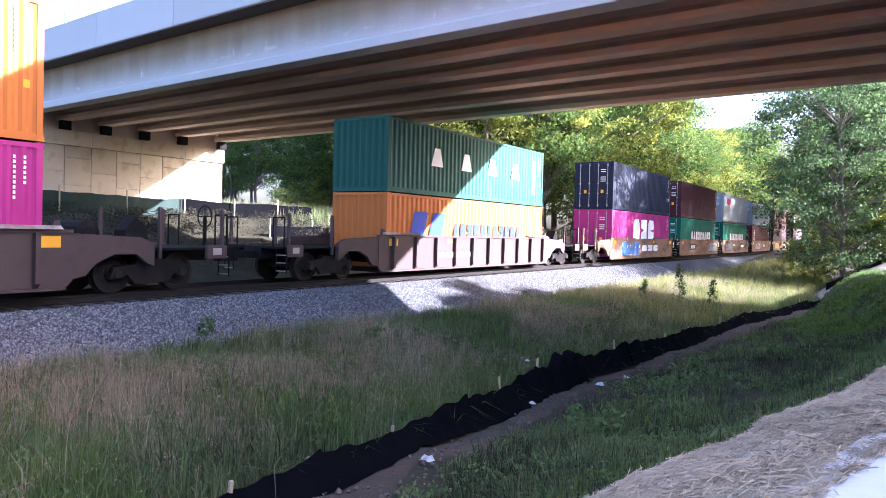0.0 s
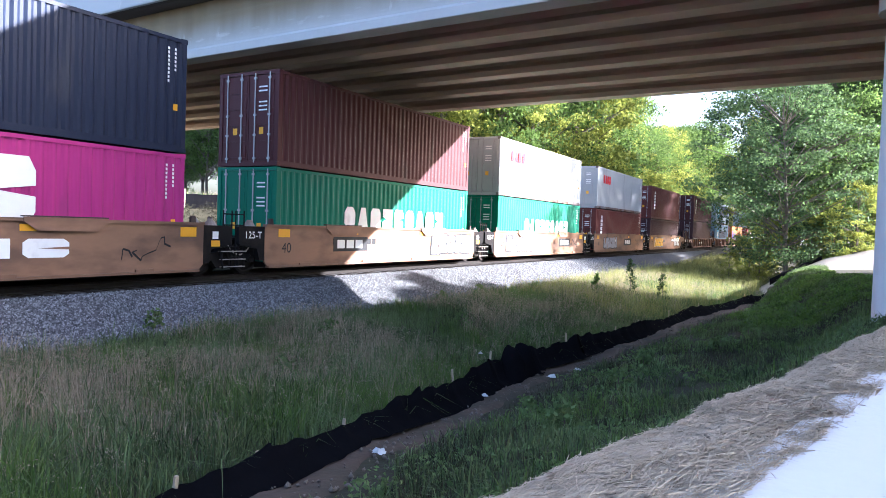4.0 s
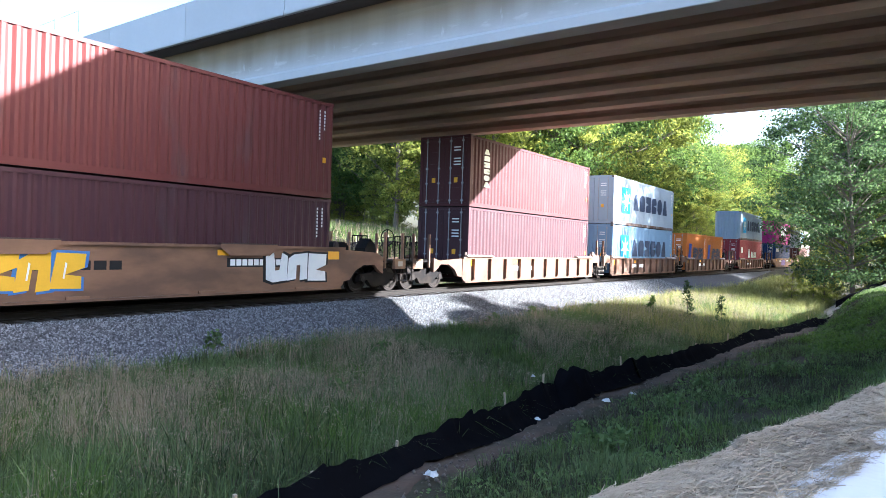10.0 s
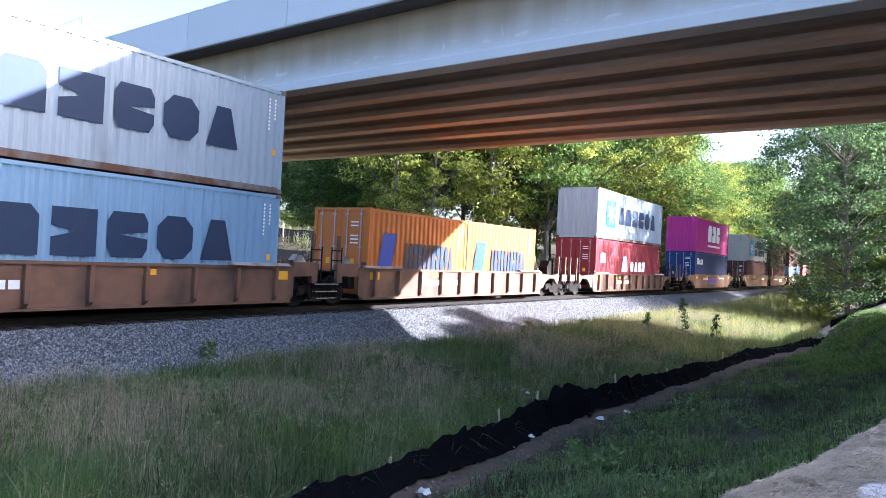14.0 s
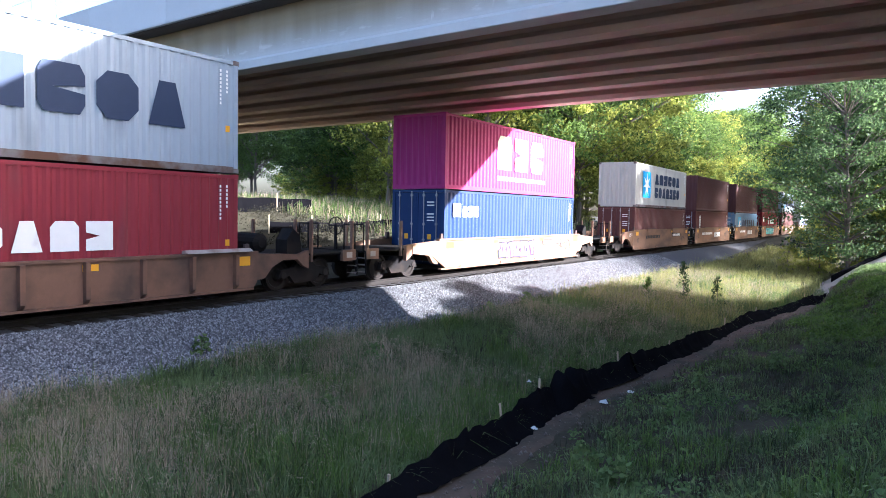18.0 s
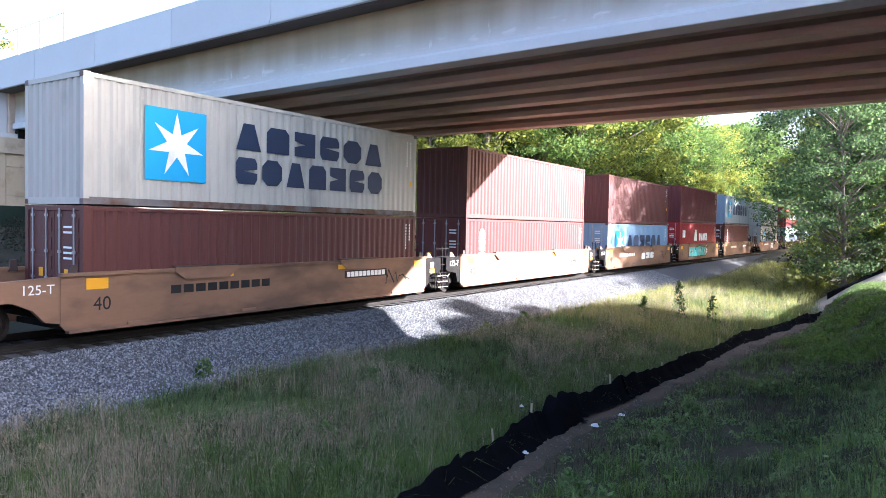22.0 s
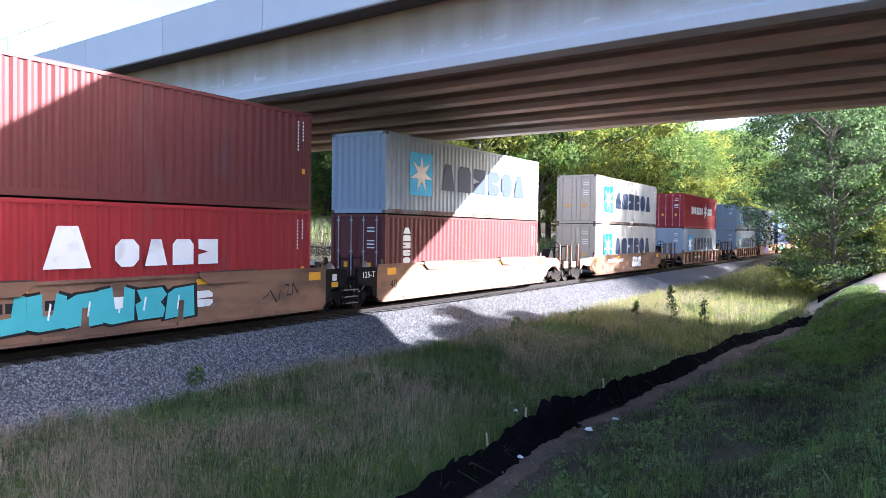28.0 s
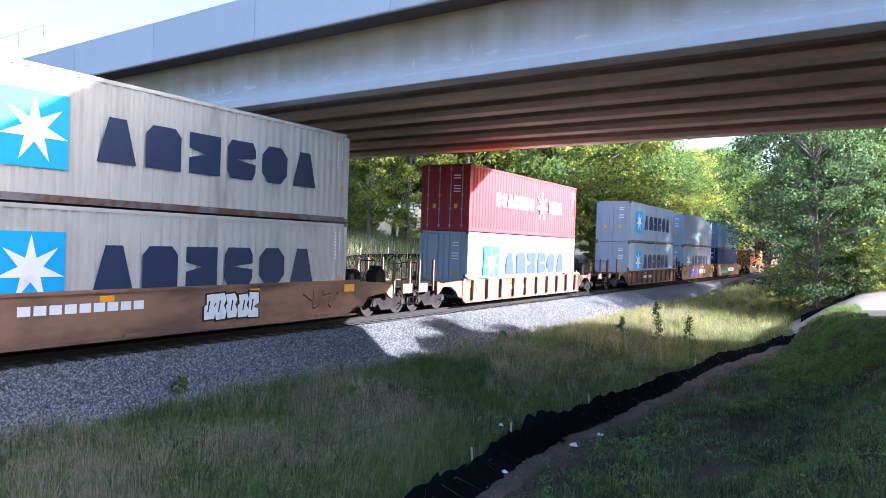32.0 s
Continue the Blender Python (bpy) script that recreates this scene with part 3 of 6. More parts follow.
# ---- trees ----
def leaf_cloud(rnd, clumps, per, leaf):
    """Leaves as small bent quads round clump centres: (centre, radius)."""
    cs = np.array([c for c, _ in clumps])
    rs = np.array([r for _, r in clumps])
    idx = rnd.integers(0, len(cs), len(cs) * per)
    d = rnd.normal(size=(len(idx), 3))
    d /= np.linalg.norm(d, axis=1)[:, None]
    p = cs[idx] + d * (rs[idx] * rnd.random(len(idx)) ** 0.45)[:, None] * np.array([1.15, 1.15, 0.6])
    a = rnd.normal(size=(len(idx), 3))
    a /= np.linalg.norm(a, axis=1)[:, None]
    b = np.cross(a, rnd.normal(size=(len(idx), 3)))
    b /= np.linalg.norm(b, axis=1)[:, None]
    s = (leaf * (0.6 + 0.8 * rnd.random(len(idx))))[:, None]
    v = np.stack([p - a * s, p + b * s * 0.55, p + a * s, p - b * s * 0.55], 1).reshape(-1, 3)
    return v, np.arange(len(v)).reshape(-1, 4)


def make_tree(seed, height, spread, leaf_mat, clump_count=70, per=90, leaf=0.16, low=0.25, trunk_r=0.22, name="tree", label="", lean=0.0):
    rnd = np.random.default_rng(seed)
    r = random.Random(seed)
    t = thing(name, label, "tree")
    s = Shape()
    pts = [Vector((lean * (z / height) ** 1.5 * height + r.uniform(-0.15, 0.15), r.uniform(-0.15, 0.15), z)) for z in np.linspace(0, height * 0.9, 7)]
    for i in range(6):
        s.tube(pts[i], pts[i + 1], trunk_r * (1 - i / 7), trunk_r * (1 - (i + 1) / 7), 7)
    clumps = []
    for i in range(clump_count):
        h = low + (0.98 - low) * r.random() ** 0.8
        wide = spread * (math.sin(math.pi * min(1, max(0.12, (h - low * 0.6) / (1.08 - low * 0.6)))) ** 0.7)
        g, d = r.uniform(0, 6.283), wide * r.random() ** 0.5
        axis = lean * h ** 1.5 * height
        c = Vector((axis + math.cos(g) * d, math.sin(g) * d, h * height + r.uniform(-0.4, 0.4)))
        clumps.append((tuple(c), r.uniform(0.5, 1.25) * height / 14))
        if i % 3 == 0:
            z0 = max(0.15, h - 0.16) * height
            s.tube((lean * (z0 / height) ** 1.5 * height, 0, z0), c, 0.05 * height / 12, 0.015, 5)
    part("trunk", s, BARK, t)
    v, f = leaf_cloud(rnd, clumps, per, leaf)
    ob = new("crown", bulk("crown", v, f, leaf_mat))
    ob.parent = t
    return t


AIRY = make_tree(15, 15, 4.2, LEAF_SUN, 55, 26, 0.2, 0.2, 0.12, name="tree", label="thin treetop beyond the bridge end, sunlight in its leaf colour")
# shading tree, placed only out of view to hold off the sun
DENSE = make_tree(16, 12, 4.0, LEAF_MID, 120, 130, 0.19, 0.05, name="tree", label="dense leafy tree out of view, added to shade the bank")
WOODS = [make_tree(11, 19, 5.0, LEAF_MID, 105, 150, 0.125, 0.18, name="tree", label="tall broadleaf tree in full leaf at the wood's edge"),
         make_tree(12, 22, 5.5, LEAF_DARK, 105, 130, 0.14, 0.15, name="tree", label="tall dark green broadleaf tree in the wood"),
         make_tree(13, 16, 4.6, LEAF_SUN, 95, 150, 0.12, 0.12, name="tree", label="yellow-green tree at the wood's edge, sunlight in its leaf colour"),
         make_tree(14, 12, 4.2, LEAF_SUN, 80, 130, 0.115, 0.05, name="tree", label="low bushy tree beside the track, sunlight in its leaf colour"), AIRY, DENSE]
place = random.Random(21)
TREES = []
# wood behind the track, seen past and under the bridge
for row, (x0, step) in enumerate(((-33, 6.0), (-41, 6.0), (-50, 7.0))):
    y = (54.0, 60.0, 66.0)[row]
    while y < (190, 140, 105)[row]:
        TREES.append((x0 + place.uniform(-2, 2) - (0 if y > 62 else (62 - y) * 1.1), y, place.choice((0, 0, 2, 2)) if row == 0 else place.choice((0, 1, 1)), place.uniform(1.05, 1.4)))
        y += step * place.uniform(0.8, 1.3)
# wood far behind, seen through the gap under the bridge
for row in range(2):
    for k in range(12):
        u = k / 11
        TREES.append((-62 - u * 70 + place.uniform(-3, 3) - row * 6, 62 + u * 66 + row * 9 + place.uniform(-3, 3) + (1 - u) * 10, place.choice((0, 1, 1, 3)), place.uniform(0.9, 1.3)))
# far end of the line
for k in range(10):
    TREES.append((-40 + k * 5.5 + place.uniform(-2, 2), 215 + place.uniform(-8, 8), place.choice((0, 2, 1)), 1.1))
for k in range(26):
    u = k / 25
    TREES.append((-27 - 5 * place.random() - (22 * max(0, 0.35 - u)) , 54 + u * 120, 3, place.uniform(0.5, 0.95)))
for k in range(16):
    u = k / 15
    TREES.append((-44 - u * 62 + place.uniform(-2, 2), 58 + u * 50 + place.uniform(-3, 3), 3, place.uniform(0.5, 0.85)))
# wood on the sunny side, past the bank: unseen trees added to cast shade
for x, y, k, s in ((24.0, 46.0, 5, 1.0), (12.6, 8.4, 5, 0.86), (12.8, 10.8, 5, 0.76), (7.2, 26.6, 5, 0.54), (7.4, 29.2, 5, 0.66), (4.4, 24.6, 5, 0.52), (4.3, 26.6, 5, 0.56), (11.0, 30.2, 5, 0.66), (7.3, 31.2, 5, 0.58), (7.5, 33.4, 5, 0.58), (7.4, 35.6, 5, 0.58), (7.6, 37.8, 5, 0.57), (7.5, 39.4, 5, 0.55), (4.4, 28.5, 5, 0.54), (4.2, 31.0, 5, 0.60), (4.4, 33.4, 5, 0.62), (4.3, 35.8, 5, 0.62), (4.5, 38.0, 5, 0.58), (11.2, 32.6, 5, 0.65), (11.0, 35.0, 5, 0.65), (11, 33, 3, 0.59), (11.5, 37, 3, 0.6), (16, 35, 3, 0.62), (16, 39, 3, 0.6)):
    TREES.append((x, y, k, s))
# unseen row beside and behind the camera, added to cut sky light on the train
for k in range(18):
    TREES.append((11 + 5 * (k % 2) + place.uniform(-1, 1), -44 + k * 3.0, 3, place.uniform(0.5, 0.66)))
for x, y, s in ((-66, 58, 0.62), (-70, 61, 0.7), (-75, 62, 0.72), (-80, 67, 0.75), (-85, 68, 0.72), (-91, 74, 0.75)):
    TREES.append((x, y, 0, s))
# three more out of view, added to stop sun leaking onto the near grass
for x, y, s in ((13.0, 5.5, 0.6), (13.5, 9.0, 0.62), (17, 7, 0.66)):
    TREES.append((x, y, 3, s))
# undergrowth beside the far track
for x, y, s in ((-8.2, 50, 0.16), (-6.6, 52.5, 0.24), (-3.6, 54.5, 0.3), (-2.2, 52, 0.22), (0.6, 55, 0.3), (-7.6, 56, 0.24), (3.5, 56, 0.4), (-9.0, 64, 0.24), (-5.0, 52, 0.3), (-3.5, 56, 0.42), (-6.8, 60, 0.34), (-7.4, 68, 0.4), (-8.6, 77, 0.42), (-9.4, 88, 0.45), (-10, 100, 0.5), (-10.5, 113, 0.5), (-1, 50, 0.42), (1.5, 54, 0.5), (-11, 128, 0.55)):
    TREES.append((x, y, 3, s))
# above the far end of the bridge
for k in range(5):
    TREES.append((-60 - k * 6 + place.uniform(-2, 2), 25 + k * 2 + place.uniform(-2, 2), 4, 0.95))
# dense wood on the sunny side of the far line
for k in range(14):
    TREES.append((-4 + 9 * place.random(), 60 + k * 4.6 + place.uniform(-1.5, 1.5), place.choice((0, 1, 1)), place.uniform(0.72, 0.95) if k > 3 else 0.6))
# right of the track, past the ditch
for x, y, k, s in ((-7.5, 68, 0, 0.8), (-2.5, 74, 1, 0.85), (-9.5, 84, 3, 1.1), (1.0, 64, 0, 0.8), (5, 74, 1, 0.9), (-10.5, 104, 2, 0.9), (-9.0, 126, 0, 1.0), (-10.5, 150, 2, 1.0), (-2, 95, 1, 1.1), (9, 66, 2, 0.9), (-10.0, 175, 1, 1.0), (6, 110, 0, 1.1)):
    TREES.append((x, y, k, s))
first = set()
for x, y, k, s in TREES:
    if -0.285 < (x + 1.6) / y < -0.12 and y > 55:      # the open sky over the line
        s = min(s, (0.118 * y + 1.5) / (19, 22, 16, 12, 15, 12)[k])
    m = pose(x, y, ground_z(x, y) - 0.1, 0, 0, place.uniform(0, 360)) @ Matrix.Diagonal((s, s, s * place.uniform(0.92, 1.08), 1))
    if k in first:
        copy_thing(WOODS[k], m)
    else:
        WOODS[k].matrix_basis = m
        first.add(k)
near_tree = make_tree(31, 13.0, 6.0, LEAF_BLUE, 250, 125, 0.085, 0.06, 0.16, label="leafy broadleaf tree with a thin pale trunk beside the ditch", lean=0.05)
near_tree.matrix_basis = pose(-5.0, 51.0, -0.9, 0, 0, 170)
near_tree_two = make_tree(32, 13.0, 5.0, LEAF_MID, 220, 130, 0.09, 0.03, 0.13, label="dense young broadleaf tree over the bank", lean=-0.06)
near_tree_two.matrix_basis = pose(-1.5, 57, -0.9, 0, 0, 40)

# ---- grass, straw and weeds ----
def blades(seed, n, spot, tall, wide, mat, name, label, category, bend=0.35, tuft=0, reach=0.11):
    """Bent two-piece blades; spot(rnd, n) gives x, y arrays; tuft blades grow out of one root."""
    rnd = np.random.default_rng(seed)
    grow = np.ones(n)
    if tuft:
        m = n // tuft
        rx, ry = spot(rnd, m)
        n = m * tuft
        out = rnd.random(n) * 6.283
        far = reach * (0.4 + np.repeat(rnd.random(m), tuft) * 1.3) * rnd.random(n) ** 0.7
        grow = np.repeat(0.55 + 0.8 * rnd.random(m), tuft) * (1.1 - 0.4 * far / reach)
        x, y = np.repeat(rx, tuft) + np.cos(out) * far, np.repeat(ry, tuft) + np.sin(out) * far
    else:
        x, y = spot(rnd, n)
    z = np.array([ground_z(a, b) for a, b in zip(x, y)])
    g = rnd.random(n) * 6.283
    h = tall * (0.45 + 0.75 * rnd.random(n)) * grow
    w = wide * (0.6 + 0.8 * rnd.random(n))
    lean = bend * h * rnd.random(n) ** 1.4
    g2 = out + rnd.normal(0, 0.5, n) if tuft else rnd.random(n) * 6.283
    ux, uy = np.cos(g) * w / 2, np.sin(g) * w / 2
    lx, ly = np.cos(g2) * lean, np.sin(g2) * lean
    zero = np.zeros(n)
    b0 = np.stack([x - ux, y - uy, z - 0.03], -1)
    b1 = np.stack([x + ux, y + uy, z - 0.03], -1)
    m0 = np.stack([x - ux * 0.8 + lx * 0.35, y - uy * 0.8 + ly * 0.35, z + h * 0.55], -1)
    m1 = np.stack([x + ux * 0.8 + lx * 0.35, y + uy * 0.8 + ly * 0.35, z + h * 0.55], -1)
    t = np.stack([x + lx, y + ly, z + h - 0.45 * lean * lean / h], -1)
    v = np.stack([b0, b1, m1, m0, t], 1).reshape(-1, 3)
    k = 5 * np.arange(n)[:, None]
    f = np.concatenate([k + np.array([[0, 1, 2]]), k + np.array([[0, 2, 3]]), k + np.array([[3, 2, 4]])])
    return tagged(new(name, bulk(name, v, f, mat)), label, category, kind="stuff")


def bank_side(rnd, n):
    """Between the ballast and the silt fence."""
    y = 1.0 + 42 * rnd.random(n) ** 1.5
    fx = np.interp(y, [r[0] for r in FENCE_LINE], [r[1] for r in FENCE_LINE])
    edge = np.interp(y, [0, 10, 18, 26, 45], [-13.7, -13.7, -13.2, -13.0, -13.4])
    return edge + (fx - 0.15 - edge) * rnd.random(n), y


def camera_side(rnd, n):
    """Between the bare earth and the straw."""
    y = 1.5 + 41.5 * rnd.random(n) ** 1.5
    fx = np.interp(y, [r[0] for r in FENCE_LINE], [r[1] for r in FENCE_LINE]) + 0.75 + 0.7 * rnd.random(n)
    sx = np.array([straw_x(b) for b in y]) + 1.2
    return fx + (sx - fx) * rnd.random(n) ** 0.85, y


def tan_side(rnd, n):
    """Most on the ballast side and towards the near end."""
    x, y = bank_side(rnd, n)
    k = rnd.random(n) < np.clip((-8.0 - x) / 4.5, 0.08, 1) * np.clip((30 - y) / 16, 0.15, 1)
    return np.where(k, x, x - 3.0 * rnd.random(n) * (x > -10)), y


def patchy(spot, scale, cut, seed):
    def inner(rnd, n):
        x, y = spot(rnd, n * 3)
        keep = np.array([noise.noise((a * scale, b * scale, seed)) > cut for a, b in zip(x, y)])
        x, y = x[keep][:n], y[keep][:n]
        return (np.resize(x, n), np.resize(y, n))
    return inner


def behind(rnd, n):
    return -22.0 - 34 * rnd.random(n) ** 1.5, 33 + 44 * rnd.random(n)


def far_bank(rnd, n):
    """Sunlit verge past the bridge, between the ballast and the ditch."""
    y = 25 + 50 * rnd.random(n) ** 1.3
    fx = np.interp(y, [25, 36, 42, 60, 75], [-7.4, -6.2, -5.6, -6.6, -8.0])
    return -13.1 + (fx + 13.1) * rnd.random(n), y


blades(1, 50000, bank_side, 0.30, 0.013, GRASS, "grass", "tall unmown grass between the track and the silt fence", "grass", 1.0)
blades(11, 66000, bank_side, 0.46, 0.012, GRASS, "grass", "dark green grass tufts between the track and the silt fence", "grass", 1.5, 22, 0.14)
blades(6, 34000, patchy(bank_side, 0.55, 0.14, 11.0), 0.46, 0.011, GRASS_BRIGHT, "grass", "fresh green grass in patches beside the ditch", "grass", 1.4, 17, 0.12)
blades(2, 62000, patchy(tan_side, 0.3, -0.22, 3.0), 0.50, 0.007, DRY, "dry_grass", "tan seeding grass stems over the green", "grass", 1.1, 20, 0.13)
blades(3, 60000, patchy(camera_side, 0.9, -0.2, 29.0), 0.26, 0.013, GRASS, "grass", "short green grass tufts on the ditch side", "grass", 1.6, 20, 0.12)
blades(7, 14000, patchy(camera_side, 0.3, 0.16, 17.0), 0.28, 0.013, GRASS_BRIGHT, "grass", "fresh green grass tufts on the bank", "grass", 1.5, 14, 0.1)
# dull brown patches whose dark colour also carries the bank's shade
blades(8, 24000, patchy(camera_side, 0.4, 0.0, 23.0), 0.22, 0.010, SCRUB, "dry_grass", "dull brown grass patches on the bank, shade in their colour", "grass", 1.0)
blades(9, 36000, far_bank, 0.62, 0.014, GRASS_SUN, "grass", "tall grass past the bridge with yellow-green sunlight in its colour", "grass", 1.3, 18, 0.2)
blades(4, 16000, behind, 0.8, 0.03, GRASS_BRIGHT, "grass", "sunlit long grass behind the track", "grass", 0.6)
blades(5, 8000, behind, 0.9, 0.03, DRY, "dry_grass", "pale dry grass behind the track", "grass", 0.6)
# loose seed heads that float over the grass
hr = np.random.default_rng(31)
hx, hy = patchy(tan_side, 0.3, -0.22, 3.0)(hr, 14000)
heads = [((a, b, ground_z(a, b) + 0.26 + 0.22 * q), 0.05) for a, b, q in zip(hx, hy, hr.random(len(hx)))]
hv, hf = leaf_cloud(hr, heads, 9, 0.008)
tagged(new("seed_heads", bulk("seed_heads", hv, hf, HEADS)), "hazy purple-tan seed heads over the grass", "seed heads", kind="stuff")


# ---- saplings, weeds and scrub ----
def weed(name, seed, x, y, tall, wide, mat, label, count=26, per=16, leaf=0.04):
    """A stem with side shoots and many small leaves."""
    r, rnd = random.Random(seed), np.random.default_rng(seed)
    t = thing(name, label, "plant", at=(x, y, ground_z(x, y) - 0.03))
    s = Shape().tube((0, 0, 0), (0.02, 0, tall * 0.95), 0.012 + 0.006 * tall, 0.004, 6)
    clumps = []
    for i in range(count):
        h = 0.15 + 0.85 * i / count
        g, d = r.uniform(0, 6.283), wide * (1.05 - h) * r.uniform(0.4, 1)
        c = (math.cos(g) * d, math.sin(g) * d, tall * h)
        clumps.append((c, 0.06 + 0.10 * wide))
        if i % 2 == 0:
            s.tube((0, 0, tall * (h - 0.06)), c, 0.006, 0.002, 4)
    part("stem", s, BARK, t)
    v, f = leaf_cloud(rnd, clumps, per, leaf)
    ob = new("leaves", bulk("leaves", v, f, mat))
    ob.parent = t
    return t


weed("sapling", 1, -9.6, 30.4, 1.8, 0.5, LEAF_DARK, "young conifer-like sapling in sunlit grass", 44, 9, 0.05)
weed("sapling", 2, -8.5, 31.6, 1.3, 0.4, LEAF_DARK, "small green sapling in sunlit grass", 34, 8, 0.05)
weed("sapling", 3, -10.8, 29.6, 0.9, 0.45, LEAF_MID, "low green sapling in the grass", 18, 12, 0.055)
for k, (x, y, h, w) in enumerate(((-13.0, 20.0, 0.5, 0.45), (-14.3, 10.0, 0.55, 0.3), (-13.4, 23.6, 0.4, 0.4), (-12.4, 26.5, 0.5, 0.4), (-9.6, 8.8, 0.45, 0.4), (-5.6, 9.6, 0.4, 0.4), (-5.1, 12.4, 0.45, 0.4), (-4.6, 8.2, 0.4, 0.35), (-5.4, 15.5, 0.45, 0.45), (-4.2, 18.0, 0.4, 0.5), (-11.2, 12.0, 0.55, 0.35), (-10.4, 16.5, 0.5, 0.4), (-4.0, 22, 0.5, 0.6), (-3.0, 26, 0.6, 0.7))):
    weed("weed", 40 + k, x, y, h, w * 1.1, LEAF_WEED, "leafy green weed in the rough grass", 18, 9, 0.05)
# dense scrub in the shade behind the track
rnd = np.random.default_rng(77)
scrub = [((-25.0 - 15 * rnd.random(), 4 + 34 * rnd.random(), 0), 0.7) for _ in range(520)]
scrub = [((c[0], c[1], ground_z(c[0], c[1]) + 0.12 + 0.25 * rnd.random()), 0.35 + 0.35 * rnd.random()) for c, _ in scrub]
sv2, sf2 = leaf_cloud(rnd, scrub, 90, 0.045)
tagged(new("scrub", bulk("scrub", sv2, sf2, SCRUB)), "low dull brown-green scrub on the shaded slope behind the track", "scrub", kind="stuff")
# clover and broad leaves low in the grass
for seed, spot, n in ((5, patchy(camera_side, 0.6, -0.1, 41.0), 3000), (6, patchy(bank_side, 0.6, -0.05, 43.0), 4500)):
    rr = np.random.default_rng(seed)
    px, py = spot(rr, n)
    cl = [((a, b, ground_z(a, b) + 0.08), 0.13) for a, b in zip(px, py)]
    sv3, sf3 = leaf_cloud(rr, cl, 10, 0.034)
    tagged(new("clover", bulk("clover", sv3, sf3, LEAF_WEED)), "broad-leaved weeds and clover low in the grass", "weeds", kind="stuff")
# bright clover patch on the bank past the bridge's shade
pr = np.random.default_rng(61)
py2 = 23 + 13 * pr.random(2600)
px2 = np.array([fence_x(q) + 1.4 + (straw_x(q) + 1.6 - fence_x(q) - 1.4) * p for q, p in zip(py2, pr.random(2600) ** 0.8)])
cl2 = [((a, b, ground_z(a, b) + 0.10), 0.17) for a, b in zip(px2, py2) if noise.noise((a * 0.5, b * 0.5, 51)) > -0.12]
cv, cf = leaf_cloud(pr, cl2, 14, 0.045)
tagged(new("clover", bulk("clover", cv, cf, LEAF_CLOVER)), "bright green clover patch on the bank", "weeds", kind="stuff")


# straw mat and concrete slope close under the camera
STRAW_EDGE = [(-1.5, -2.60), (0.74, -2.035), (0.87, -2.005), (1.02, -1.965), (1.2, -1.93), (1.45, -1.87), (1.8, -1.795), (2.13, -1.745), (2.45, -1.66), (3.2, -1.50)]
SLOPE_EDGE = [(-1.5, -2.40), (0.73, -1.90), (0.85, -1.875), (0.93, -1.857), (1.09, -1.82), (1.32, -1.775), (1.67, -1.71), (2.4, -1.58), (3.2, -1.42)]
TOP = 1.385


def mat_z(u, y):
    return TOP + 0.004 * math.sin(math.pi * min(1, max(0, u))) + 0.012 * noise.noise((u * 3, y * 7, 7)) + 0.006 * noise.noise((u * 9, y * 22, 3))


rows = []
for y in np.arange(-1.5, 3.2, 0.06):
    a, b = along(STRAW_EDGE, y), along(SLOPE_EDGE, y) + 0.05
    g = ground_z(a - 1.6, y) - 0.15
    rows.append([(a - 1.6, y, g), (a - 0.55, y, TOP - 0.75), (a - 0.08, y, TOP - 0.10)] + [(a + (b - a) * u, y, mat_z(u, y) - 0.02 * (u == 0)) for u in np.linspace(0, 1, 7)])
tagged(part("straw_mat", Shape().sheet(rows), THATCH, smooth=True), "golden straw erosion mat over the bank's edge", "straw mat", kind="structure")
rnd = np.random.default_rng(8)


def stalks(n, low, high, length, width, lift, label):
    """Flat straws lying along the bank between two shares of the mat's width."""
    sy = 0.5 + 2.4 * rnd.random(n)
    a = np.interp(sy, [r[0] for r in STRAW_EDGE], [r[1] for r in STRAW_EDGE]) - 0.012
    b = np.interp(sy, [r[0] for r in SLOPE_EDGE], [r[1] for r in SLOPE_EDGE]) + 0.045
    u = low + (high - low) * rnd.random(n)
    sx = a + (b - a) * u
    sz = np.array([mat_z(p, q) for p, q in zip(u, sy)]) + 0.002 + lift * rnd.random(n) ** 2 - 0.014 * np.clip(0.12 - u, 0, 1) / 0.12
    g = np.where((rnd.random(n) < 0.75) | (u < 0.2), rnd.normal(1.3, 0.3, n), rnd.random(n) * 3.14)
    ln = length * (0.35 + rnd.random(n) ** 1.5)
    dx, dy, dz = np.cos(g) * ln, np.sin(g) * ln, rnd.normal(0.0, 0.13, n) * ln
    w = width * (0.6 + 0.8 * rnd.random(n))
    wx, wy, wz = -np.sin(g) * w, np.cos(g) * w, rnd.normal(0, 0.5, n) * w
    bow = np.abs(rnd.normal(0, 0.05, n)) * ln
    ends = []
    for k, up in ((-1, 0), (0, 1), (1, 0)):
        for q in (-1, 1):
            ends.append(np.stack([sx + k * dx + q * wx, sy + k * dy + q * wy, sz + k * dz + up * bow + q * wz], -1))
    v = np.stack(ends, 1).reshape(-1, 3)
    f = (6 * np.arange(n)[:, None, None] + np.array([(0, 1, 3, 2), (2, 3, 5, 4)])[None]).reshape(-1, 4)
    tagged(new("straw", bulk("straw", v, f, STRAW)), label, "straw", kind="stuff")


